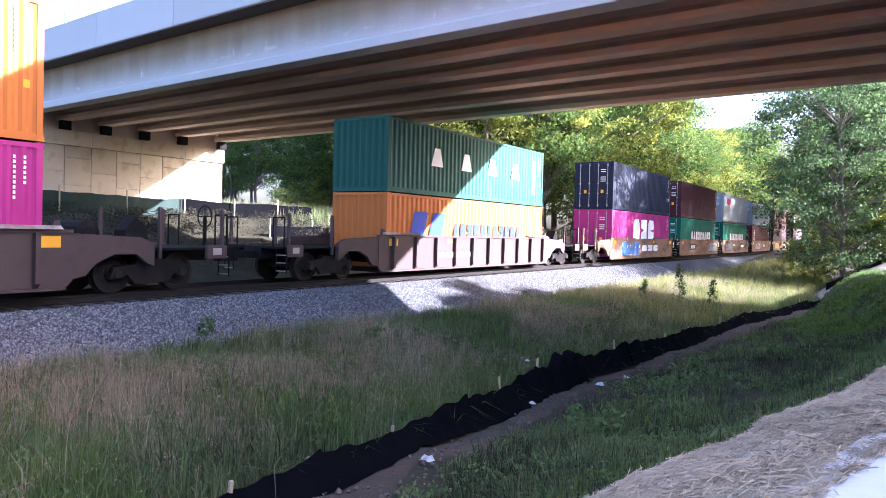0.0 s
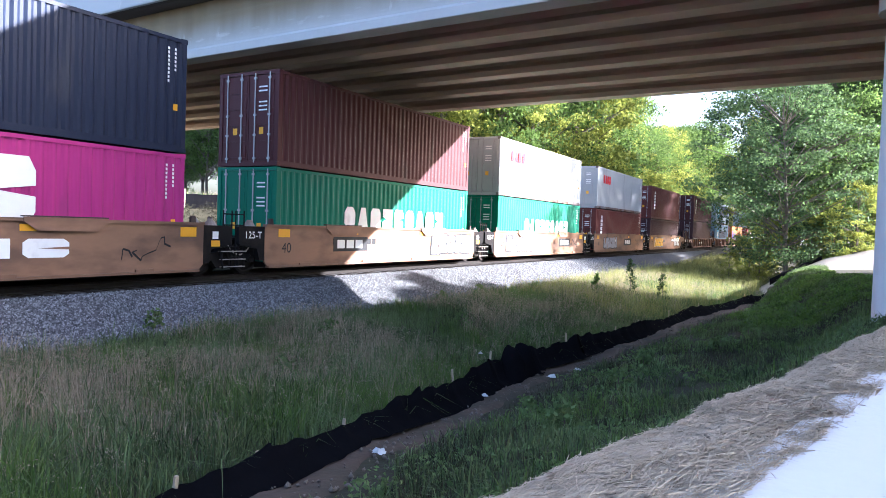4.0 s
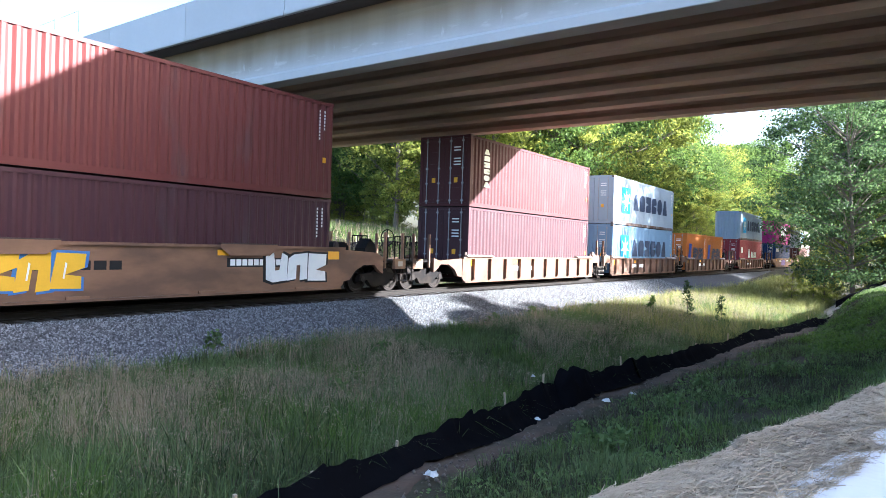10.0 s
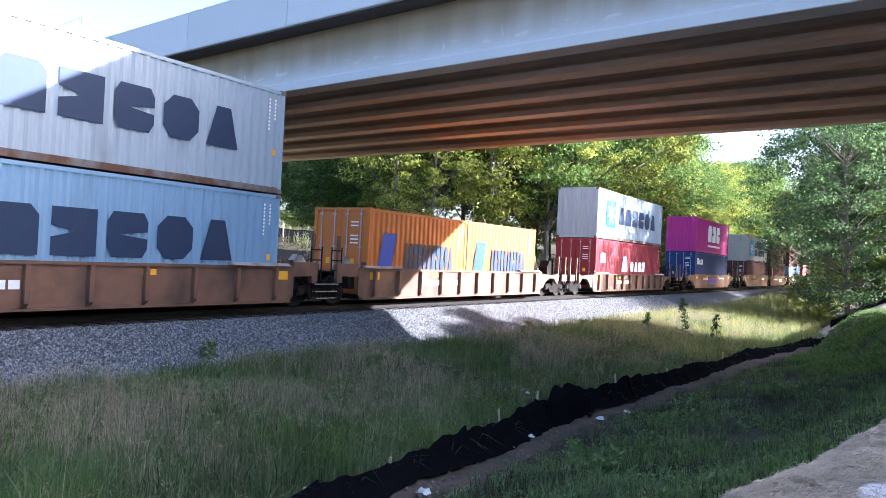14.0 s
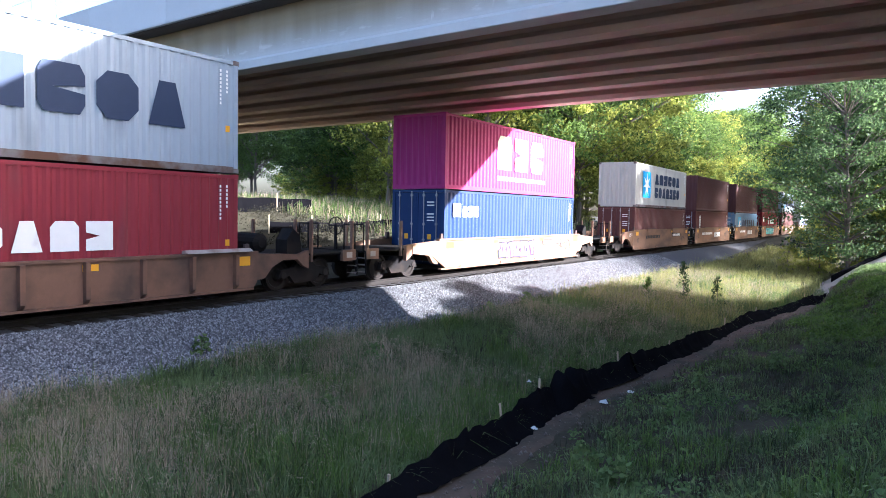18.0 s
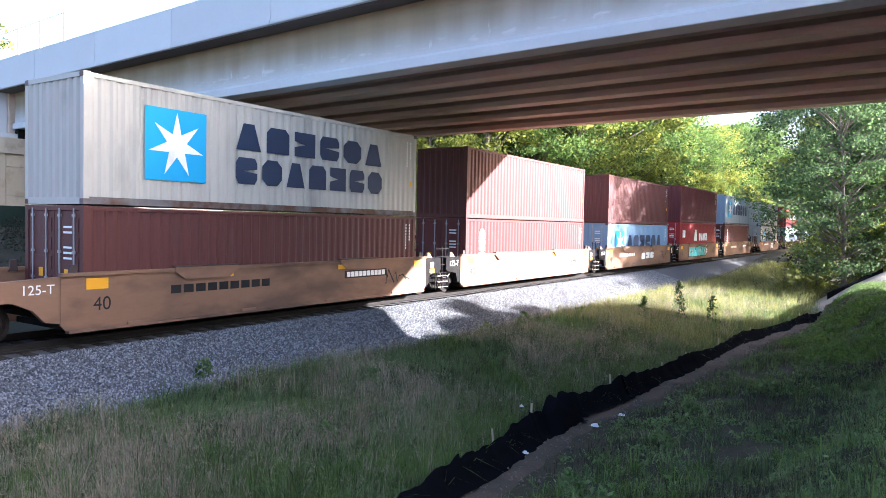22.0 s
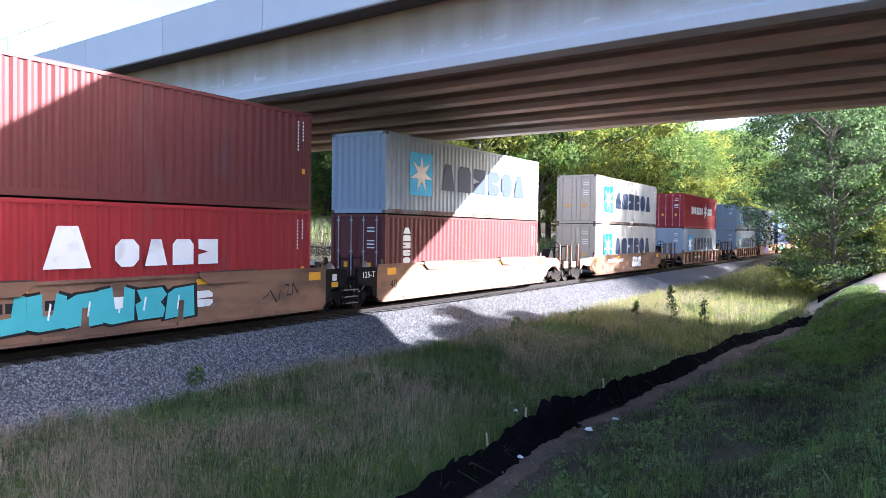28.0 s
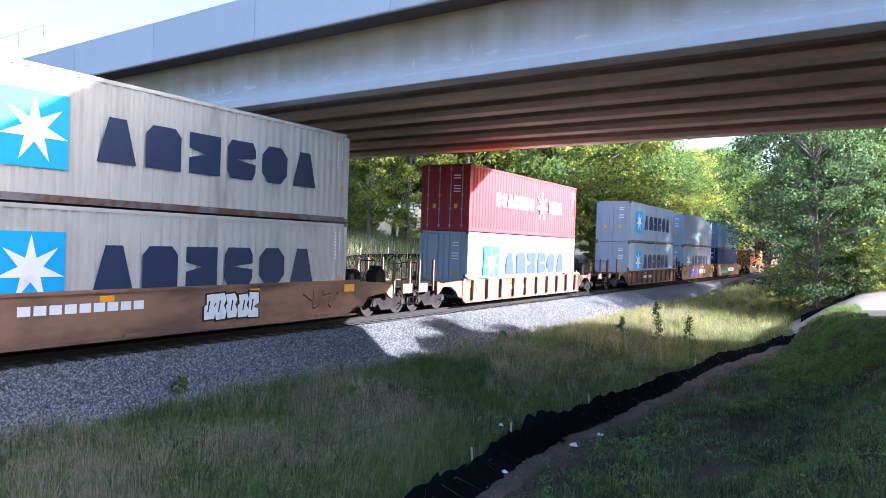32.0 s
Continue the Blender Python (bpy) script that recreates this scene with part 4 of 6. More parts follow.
stalks(110000, 0.03, 0.95, 0.011, 0.00022, 0.004, "fine matted straw along the bank's edge")
stalks(40000, 0.03, 1.0, 0.014, 0.0003, 0.006, "loose golden straw strewn along the bank's edge")
stalks(6000, 0.4, 1.0, 0.020, 0.00045, 0.014, "thick loose straw stalks beside the concrete slope")
rows = [[(along(SLOPE_EDGE, y) + d, y, TOP + 0.004 + z) for d, z in ((-0.02, -0.3), (0.0, 0.0), (0.5, 0.0), (1.2, -0.05), (2.6, 0.1), (2.6, -1.2))] for y in np.linspace(-1.5, 3.4, 20)]
tagged(part("concrete_slope", Shape().sheet(rows), PATH_SLAB), "pale concrete slope paving beside the straw", "paving", kind="structure")

# ---- silt fence, stakes and litter ----
silt = thing("silt_fence", "sagging black fabric silt fence along the ditch", "silt fence")
frow = random.Random(5)
for k, (ya, yb) in enumerate(((0.8, 5.2), (5.2, 9.2), (9.2, 12.4), (12.4, 14.4), (14.4, 17.2), (17.2, 22.4), (22.4, 29.0), (29.0, 37.5), (37.5, 42))):
    rows = []
    for y in np.linspace(ya, yb, 40):
        u = (y - ya) / (yb - ya)
        top = along([(0, 0.26), (6, 0.30), (9, 0.46), (11, 0.56), (20, 0.54), (24, 0.42), (42, 0.42)], y) - 0.14 * math.sin(math.pi * u) + 0.09 * noise.noise((y * 2.2, k, 0)) + 0.02 * noise.noise((y * 6.5, k, 2))
        x, z = fence_x(y), ditch_z(y)
        fold = 0.10 * noise.noise((y * 3.4, k * 3, 4)) + 0.12 * noise.noise((y * 1.1, k, 9))
        rows.append([(x + 0.28 + 0.1 * noise.noise((y * 3, 1, 1)), y, z + 0.02), (x + 0.12 + fold, y, z + 0.10), (x + 0.03 + fold, y, z + top * 0.55), (x - 0.05 + fold * 0.5, y, z + top), (x - 0.08 + fold * 0.5, y, z + top - 0.01), (x - 0.05 + fold, y, z + top * 0.5), (x - 0.02, y, z - 0.05)])
    part("fabric_panel", Shape().sheet(rows), FABRIC, silt, smooth=True)
for y, h in ((2.2, 0.66), (4.0, 0.62), (5.1, 0.6), (6.9, 0.6), (8.6, 0.6), (10.8, 0.58), (12.6, 0.68), (14.2, 0.6), (16.8, 0.62), (17.3, 0.55), (20.0, 0.5), (22.2, 0.5), (26, 0.5), (30, 0.5), (37, 0.5)):
    x = fence_x(y) - 0.1
    part("stake", Shape().box(-0.016, 0.016, -0.016, 0.016, -0.1, h if y > 10 else h - 0.34), STAKE, silt, at=pose(x, y, ditch_z(y), frow.uniform(-6, 6), frow.uniform(-6, 6), frow.uniform(0, 90)))
rows = []
for u in np.linspace(0, 1, 14):
    x, y = -5.4 + 2.6 * u, 46.0 + 3.0 * u
    z = sand_crest(x)
    rows.append([(x, y, z - 0.5), (x + 0.1 * noise.noise((u * 9, 0, 0)), y, z + 0.1), (x, y + 0.05, z + 0.22 + 0.1 * noise.noise((u * 7, 2, 0)))])
part("fabric_panel", Shape().sheet(rows), FABRIC, silt, smooth=True)
rows = []
for i in range(19):
    u = i / 18
    rows.append([(fence_x(13.7) - 0.15 + 0.6 * v + 0.1 * noise.noise((u * 5, v * 5, 2)), 13.0 + 1.5 * u, ditch_z(13.7) + 0.02 + 0.80 * (0.45 + 0.55 * abs(math.sin(2 * math.pi * u))) * math.sin(math.pi * u) ** 0.5 * math.sin(math.pi * min(1, v + 0.12)) ** 0.7 + 0.12 * noise.noise((u * 6, v * 6, 1)) * (0 < u < 1)) for v in np.linspace(0, 0.95, 9)])
part("folded_fabric", Shape().sheet(rows), FABRIC, silt, "bunched fold of black fabric", smooth=True)


def crumple(name, at, size, label, mat=PAPER, seed=1):
    s, r = Shape(), random.Random(seed)
    s.sheet([[((i / 4 - 0.5) * size + r.uniform(-0.2, 0.2) * size, (j / 4 - 0.5) * size * 0.7 + r.uniform(-0.15, 0.15) * size, 0.02 + r.uniform(0, 0.45) * size * (0 < i < 4) * (0 < j < 4)) for j in range(5)] for i in range(5)])
    return tagged(part(name, s, mat, at=at), label, "litter")


crumple("plastic_bag", (-7.0, 14.2, ground_z(-7.0, 14.2) + 0.03), 0.17, "crumpled white plastic bag on bare earth", seed=2)
crumple("plastic_bag", (-6.2, 6.6, ground_z(-6.2, 6.6) + 0.04), 0.14, "crumpled white plastic bag beside the silt fence", seed=3)
crumple("paper_scrap", (-7.25, 11.5, ground_z(-7.25, 11.5) + 0.03), 0.12, "small white scrap of paper on bare earth", seed=4)
crumple("paper_scrap", (-6.9, 15.6, ground_z(-6.9, 15.6) + 0.03), 0.14, "small white scrap of paper beside the silt fence", seed=5)
crumple("paper_scrap", (-7.8, 12.4, ground_z(-7.8, 12.4) + 0.62), 0.09, "white paper caught on the silt fence", seed=6)

# fabric fence at the foot of the abutment
green_fence = thing("fabric_fence", "dark green fabric fence at the foot of the retaining wall", "fence")
for k in range(8):
    y0 = 8 + k * 3.6
    # the last three panels take black fabric to stand in for shade
    part("fabric_panel", Shape().sheet([[(-36.5 - 0.04 * k, y, ground_z(-36.5, y) - 0.1), (-36.5 - 0.04 * k + 0.08 * noise.noise((y, 0, 0)), y, ground_z(-36.5, y) + 0.95 + 0.06 * noise.noise((y, 1, 0)))] for y in np.linspace(y0, y0 + 3.6, 8)]), FABRIC_GREEN if k < 5 else FABRIC, green_fence)
    part("stake", Shape().box(-36.45, -36.4, y0 - 0.03, y0 + 0.03, ground_z(-36.5, y0) - 0.2, ground_z(-36.5, y0) + 1.25), STAKE, green_fence)

# second silt fence in the meadow behind the track
meadow_fence = thing("silt_fence", "black fabric silt fence with stakes in the meadow", "silt fence")
for k in range(10):
    y0 = 26 + k * 3.4
    x = -29.5 - 0.25 * k
    part("fabric_panel", Shape().sheet([[(x, y, ground_z(x, y) - 0.1), (x + 0.06 * noise.noise((y, 0, 0)), y, ground_z(x, y) + 0.62 - 0.08 * math.sin(math.pi * (y - y0) / 3.4))] for y in np.linspace(y0, y0 + 3.4, 7)]), FABRIC, meadow_fence)
    part("stake", Shape().box(x + 0.03, x + 0.08, y0 - 0.03, y0 + 0.03, ground_z(x, y0) - 0.2, ground_z(x, y0) + 0.95), STAKE, meadow_fence)


# ---- train ----
SPEED, SLOWING, EASING = 10.2871, 0.06469, 0.000136     # metres a second at the start, what it loses each second, and how that fades
WELL_FLOOR = 0.42
LONG, WIDE = 12.19, 2.44
MOVERS = []                        # (thing, y at the start)
WHEELS = []
_cache = {}


def parts(name, shape, mat, parent, label=""):
    for s in (shape if isinstance(shape, list) else [shape]):
        part(name, s, mat, parent, label)


def cached(key, build):
    if key not in _cache:
        _cache[key] = build()
    return _cache[key]


def corrugated(y0, y1, z0, z1, x, out, pitch=0.277, deep=0.036):
    """A trapezoid-ribbed side panel in the plane x, with its ribs towards out (+1 or -1)."""
    n = max(2, round((y1 - y0) / pitch))
    p = (y1 - y0) / n
    pts = []
    for i in range(n):
        a = y0 + i * p
        pts += [(a, 0), (a + 0.26 * p, 0), (a + 0.5 * p, 1), (a + 0.76 * p, 1)]
    pts.append((y1, 0))
    s = Shape()
    s.sheet([[(x - out * deep * d, y, z) for y, d in pts] for z in (z0, z1)])
    return s


def ribbed_end(y, z0, z1, out, pitch=0.30, deep=0.045):
    n = round(2.26 / pitch)
    p = 2.26 / n
    pts = []
    for i in range(n):
        a = -1.13 + i * p
        pts += [(a, 0), (a + 0.26 * p, 0), (a + 0.5 * p, 1), (a + 0.76 * p, 1)]
    pts.append((1.13, 0))
    return Shape().sheet([[(x, y - out * deep * d, z) for x, d in pts] for z in (z0, z1)])


def plate(y0, y1, z0, z1, x=1.225):
    return Shape().box(x, x + 0.004, y0, y1, z0, z1)


def word_blocks(y0, y1, z0, z1, n, x=1.224, gap=0.2, vertical=False):
    """A wordmark as plain shapes (chevrons, trapezoids and cut blocks), one for each letter's place; small writing as plain bars."""
    out = []
    if vertical:
        cells = [(y0, y1, z1 - (i + 1 - gap) * (z1 - z0) / n, z1 - i * (z1 - z0) / n) for i in range(n)]
    else:
        cells = [(y0 + i * (y1 - y0) / n, y0 + (i + 1 - gap) * (y1 - y0) / n, z0, z1) for i in range(n)]
    forms = (((0, 0), (1, 0), (1, 1), (0, 1), (0, 0.62), (0.5, 0.5), (0, 0.38)), ((0, 0), (1, 0), (0.72, 1), (0.28, 1)),
             ((0.12, 0), (0.88, 0), (1, 0.2), (1, 0.42), (0.3, 0.5), (1, 0.58), (1, 0.8), (0.88, 1), (0.12, 1), (0, 0.8), (0, 0.2)),
             ((0, 0), (1, 0), (1, 0.8), (0.82, 1), (0.18, 1), (0, 0.8)), ((0.25, 0), (0.75, 0), (1, 0.25), (1, 0.75), (0.75, 1), (0.25, 1), (0, 0.75), (0, 0.25)))
    for i, (a, b, c, d) in enumerate(cells):
        w, h = b - a, d - c
        poly = ((0, 0), (1, 0), (1, 1), (0, 1)) if h < 0.3 and not vertical else forms[(i * 2 + n) % 5]
        out.append(Shape().prism([(a + e * w, c + r * h) for e, r in poly], "x", x, x + 0.004))
    return out


def star(y, z, r, x=1.234):
    s = Shape()
    pts = []
    for i in range(14):
        g = math.pi * i / 7
        q = r if i % 2 == 0 else r * 0.36
        pts.append((y + q * math.sin(g), z + q * math.cos(g)))
    return s.prism(pts, "x", x, x + 0.004)


def container(colour, high, doors_first, label, marks=(), long=LONG):
    """A shipping container with its leading end at y = 0, on z = 0; the camera's side is +x."""
    mat = PAINTS[colour]
    trim = RUSTY if colour in ("silver", "cream", "grey", "blue") else mat
    t = thing("shipping_container", label, "shipping container")
    h, w = high, WIDE / 2
    key = (colour, high, long)
    part("side_panel", cached(key + ("side",), lambda: corrugated(0.13, long - 0.13, 0.16, h - 0.1, w - 0.012, 1).mesh("side_panel", mat)), mat, t)
    part("side_panel", cached(key + ("far",), lambda: corrugated(0.13, long - 0.13, 0.16, h - 0.1, -w + 0.012, -1).mesh("side_panel", mat)), mat, t)
    part("roof", cached(key + ("roof",), lambda: Shape().box(-w + 0.05, w - 0.05, 0.06, long - 0.06, h - 0.06, h - 0.03).mesh("roof", mat)), mat, t)
    part("floor", cached(key + ("floor",), lambda: Shape().box(-w + 0.05, w - 0.05, 0.06, long - 0.06, 0.03, 0.14).mesh("floor", BLACK_STEEL)), BLACK_STEEL, t)
    for sx in (-1, 1):
        a, b = sorted((sx * (w - 0.07), sx * (w - 0.004)))
        part("bottom_rail", cached(key + ("br", sx), lambda: Shape().box(a, b, 0.14, long - 0.14, 0.0, 0.16).mesh("bottom_rail", trim)), trim, t)
        part("top_rail", cached(key + ("tr", sx), lambda: Shape().box(a, b, 0.14, long - 0.14, h - 0.11, h - 0.02).mesh("top_rail", mat)), mat, t)
        for y0 in (0.0, long - 0.14):
            a, b = sorted((sx * (w - 0.14), sx * (w - 0.002)))
            part("corner_post", cached(key + ("cp", sx, y0), lambda: Shape().box(a, b, y0 + 0.005, y0 + 0.135, 0.12, h - 0.12).mesh("corner_post", mat)), mat, t)
            for z0 in (0.0, h - 0.118):
                a2, b2 = sorted((sx * (w - 0.162), sx * w))
                part("corner_casting", cached(("cast", colour, sx, y0, z0), lambda: Shape().box(a2, b2, y0 - (0.02 if y0 else 0), y0 + 0.16, z0, z0 + 0.118).mesh("corner_casting", trim)), trim, t)
    for y0, out in ((0.0, -1), (long, 1)):
        part("end_sill", cached(key + ("es", y0), lambda: Shape().box(-w + 0.14, w - 0.14, min(y0, y0 - out * 0.1), max(y0, y0 - out * 0.1), 0.0, 0.15).mesh("end_sill", mat)), mat, t)
        part("end_header", cached(key + ("eh", y0), lambda: Shape().box(-w + 0.14, w - 0.14, min(y0, y0 - out * 0.1), max(y0, y0 - out * 0.1), h - 0.11, h - 0.005).mesh("end_header", mat)), mat, t)
        if doors_first == (out < 0):
            for k in (-1, 1):
                x0, x1 = sorted((k * 0.012, k * (w - 0.13)))
                y1 = y0 - out * 0.03
                def leaf():
                    s = Shape()
                    s.box(x0, x1, min(y1, y1 - out * 0.04), max(y1, y1 - out * 0.04), 0.16, h - 0.12)
                    return s.mesh("door", mat)
                d = part("door", cached(key + ("door", y0, k), leaf), mat, t)
                pitch = (h - 0.42) / 5
                panel = cached(key + ("door panel", out, k), lambda: Shape().box(x0 + 0.08, x1 - 0.08, min(-out * 0.002, out * 0.018), max(-out * 0.002, out * 0.018), 0, pitch - 0.12).mesh("door_panel", mat))
                for i in range(5):
                    part("door_panel", panel, mat, d, at=(0, y1, 0.26 + i * pitch))
                for xr in (0.28, 0.86):
                    def rod():
                        s = Shape().tube((k * xr, y0 + out * 0.005, 0.1), (k * xr, y0 + out * 0.005, h - 0.06), 0.02, n=6)
                        for z in (0.2, 0.9, 1.5, h - 0.25):
                            s.box(k * xr - 0.05, k * xr + 0.05, y0 + out * 0.005 - 0.02, y0 + out * 0.005 + 0.02, z, z + 0.06)
                        return s.mesh("lock_rod", STEEL_BAR)
                    part("lock_rod", cached(("rod", high, y0, k, xr), rod), STEEL_BAR, d)
                if k == (1 if out < 0 else -1):
                    bar = cached(("bar", out, k), lambda: Shape().box(min(k * 0.42, k * 0.75), max(k * 0.42, k * 0.75), min(0, out * 0.004), max(0, out * 0.004), 0, 0.045).mesh("stencil", WHITE))
                    for z in (h - 0.5, h - 0.62, h - 0.95, h - 1.07, h - 1.19):
                        part("stencil", bar, WHITE, t, at=(0, y1 + out * 0.0185, z))
                tag = cached(("tag", out, k), lambda: Shape().box(min(k * 0.45, k * 0.62), max(k * 0.45, k * 0.62), min(0, out * 0.004), max(0, out * 0.004), 0, 0.2).mesh("warning_label", YELLOW))
                part("warning_label", tag, YELLOW, d, at=(0, y1 + out * 0.0185, 0.95))
        else:
            part("end_wall", cached(key + ("end", y0), lambda: ribbed_end(y0 - out * 0.012, 0.15, h - 0.11, out).mesh("end_wall", mat)), mat, t)
    # painted number bars near the trailing top corner
    bar = cached(("number bar",), lambda: Shape().box(1.222, 1.226, 0, 0.05, 0, 0.065).mesh("number_bar", WHITE))
    for i in range(15):
        part("number_bar", bar, WHITE, t, at=(0, long - (0.58 if i < 9 else 0.38), h - 0.35 - (i % 9) * 0.10))
    part("weight_label", cached(("weight",), lambda: Shape().box(1.222, 1.226, 0, 0.13, 0, 0.16).mesh("weight_label", YELLOW)), YELLOW, t, at=(0, long - 0.4, h * 0.36))
    for name, shape, m, lab in marks:
        parts(name, shape, m, t, lab)
    return t


def mark_maersk(h):
    zc = h * 0.52
    return [("logo_panel", plate(1.42, 2.86, zc - 0.78, zc + 0.78), SKYBLUE, "sky blue square panel"),
            ("logo_star", star(2.14, zc, 0.72), WHITE, "white seven-pointed star"),
            ("wordmark", word_blocks(3.5, 10.85, zc - 0.5, zc + 0.52, 6), NAVY, "large navy block wordmark")]


def mark_faded(h):
    zc = h * 0.52
    return [("logo_panel", plate(1.42, 2.86, zc - 0.78, zc + 0.78), SKYBLUE, "faded sky blue square panel"),
            ("logo_star", star(2.14, zc, 0.72), WHITE, "white seven-pointed star"),
            ("wordmark", word_blocks(3.5, 10.85, zc - 0.5, zc + 0.52, 6), GREY_MARK, "faded grey block wordmark")]


def mark_evergreen(h):
    return [("wordmark", word_blocks(3.3, 10.15, h * 0.52 - 0.42, h * 0.52 + 0.32, 9), WHITE, "large white block wordmark")]


def mark_triton(h):
    return [("wordmark", word_blocks(1.05, 1.5, h * 0.28, h * 0.84, 6, vertical=True), WHITE, "white upright block wordmark")]


def mark_one(h):
    return [("wordmark", word_blocks(4.0, 8.7, h * 0.34, h * 0.84, 3), WHITE, "huge white block wordmark"),
            ("subtitle", word_blocks(4.0, 8.7, h * 0.18, h * 0.24, 18), WHITE, "small white subtitle bars")]


def mark_hapag(long, h, y=0.5):
    return [("logo", Shape().prism([(y, h * 0.3), (y + 0.75, h * 0.3), (y + 1.0, h * 0.72), (y + 0.25, h * 0.72)], "x", 1.225, 1.229), HAPAG_BLUE, "slanted deep blue emblem"),
            ("wordmark", word_blocks(y + 1.45, y + 4.6 if long < 8 else y + 8.4, h * 0.3, h * 0.62, 11), NAVY, "dark block wordmark")]


def mark_hapag_long(h):
    return [("logo", Shape().prism([(y, h * 0.38), (y + 0.85, h * 0.38), (y + 1.15, h * 0.76), (y + 0.3, h * 0.76)], "x", 1.225, 1.229), HAPAG_BLUE, "slanted deep blue emblem") for y in (1.3, 2.5)] + \
           [("wordmark", word_blocks(4.2, 10.0, h * 0.36, h * 0.62, 11), NAVY, "dark block wordmark")]


def mark_kline(h):
    return [("flag", plate(0.75, 1.55, h * 0.52, h * 0.72), WHITE, "white flag emblem"),
            ("wordmark", word_blocks(4.3, 5.6, h * 0.36, h * 0.68, 1), WHITE, "tall white block"),
            ("wordmark", word_blocks(5.9, 8.9, h * 0.36, h * 0.58, 4), WHITE, "white block wordmark")]


def mark_kline_high(h):
    return [("flag", plate(0.75, 1.55, h * 0.58, h * 0.78), WHITE, "white flag emblem"),
            ("wordmark", word_blocks(4.3, 5.6, h * 0.48, h * 0.80, 1), WHITE, "tall white block"),
            ("wordmark", word_blocks(5.9, 8.9, h * 0.48, h * 0.70, 4), WHITE, "white block wordmark")]


def mark_sud(h):
    return [("wordmark", word_blocks(2.4, 6.6, h * 0.42, h * 0.64, 7), WHITE, "white block wordmark"), ("wordmark", word_blocks(8.4, 10.2, h * 0.42, h * 0.64, 3), WHITE, "white block wordmark"),
            ("emblem", star(7.5, h * 0.53, 0.75), WHITE, "white pointed emblem")]


def mark_sealand(h):
    zc = h * 0.52
    return [("logo_panel", plate(1.45, 3.15, zc - 0.85, zc + 0.85), SKYBLUE, "sky blue square panel"), ("logo_star", star(2.30, zc, 0.78), WHITE, "white seven-pointed star"),
            ("wordmark", word_blocks(4.1, 10.4, zc + 0.1, zc + 0.8, 6), NAVY, "navy block wordmark"), ("wordmark", word_blocks(4.1, 10.4, zc - 0.8, zc - 0.1, 7), NAVY, "navy block wordmark")]


def mark_oocl(h):
    return [("wordmark", word_blocks(1.35, 3.15, h * 0.62, h * 0.82, 4), RED_MARK, "red block wordmark")]


def mark_uasc(h):
    return [("wordmark", word_blocks(2.6 + i * 2.1, 3.6 + i * 2.1, h * 0.42, h * 0.68, 1), WHITE, "single white block letter") for i in range(4)] + \
           [("side_label", plate(11.0, 11.3, h * 0.2, h * 0.8), WHITE, "white upright label")]


def mark_nyk(h):
    return [("flag", plate(0.6, 1.15, h * 0.64, h * 0.82), WHITE, "white and red flag"), ("wordmark", word_blocks(1.3, 2.6, h * 0.64, h * 0.79, 3), WHITE, "white block wordmark")]


def mark_none(h):
    return []


HC, STD = 2.84, 2.56
MARKS = {"maersk": mark_maersk, "ever": mark_evergreen, "triton": mark_triton, "one": mark_one, "kline": mark_kline, "sea": mark_sealand, "oocl": mark_oocl, "uasc": mark_uasc, "nyk": mark_nyk, "faded": mark_faded, "sud": mark_sud, "kline_high": mark_kline_high, "": mark_none}
WORDS = {"green": "dark green", "evergreen": "bright green", "orange": "orange", "magenta": "magenta", "navy": "navy blue", "midnight": "dark navy", "maroon": "maroon", "brown": "brown-red", "oxide": "oxide red", "russet": "faded russet", "plum": "dark plum", "grey": "pale grey", "silver": "blue-grey", "blue": "weathered pale blue", "cream": "rust-stained cream", "crimson": "crimson", "red": "bright red", "olive": "olive green"}
SAYS = {"sud": "with a white wordmark and emblem", "kline_high": "with a white flag and wordmark", "faded": "with a star panel and a faded wordmark", "maersk": "with a star panel and navy wordmark", "ever": "with a large white wordmark", "triton": "with a white upright wordmark", "one": "with a huge white wordmark", "kline": "with a white flag and wordmark", "sea": "with a star panel and two-line wordmark", "oocl": "with a red wordmark", "uasc": "with widely spaced white letters", "nyk": "with a small white flag and wordmark", "": "with plain ribbed sides"}

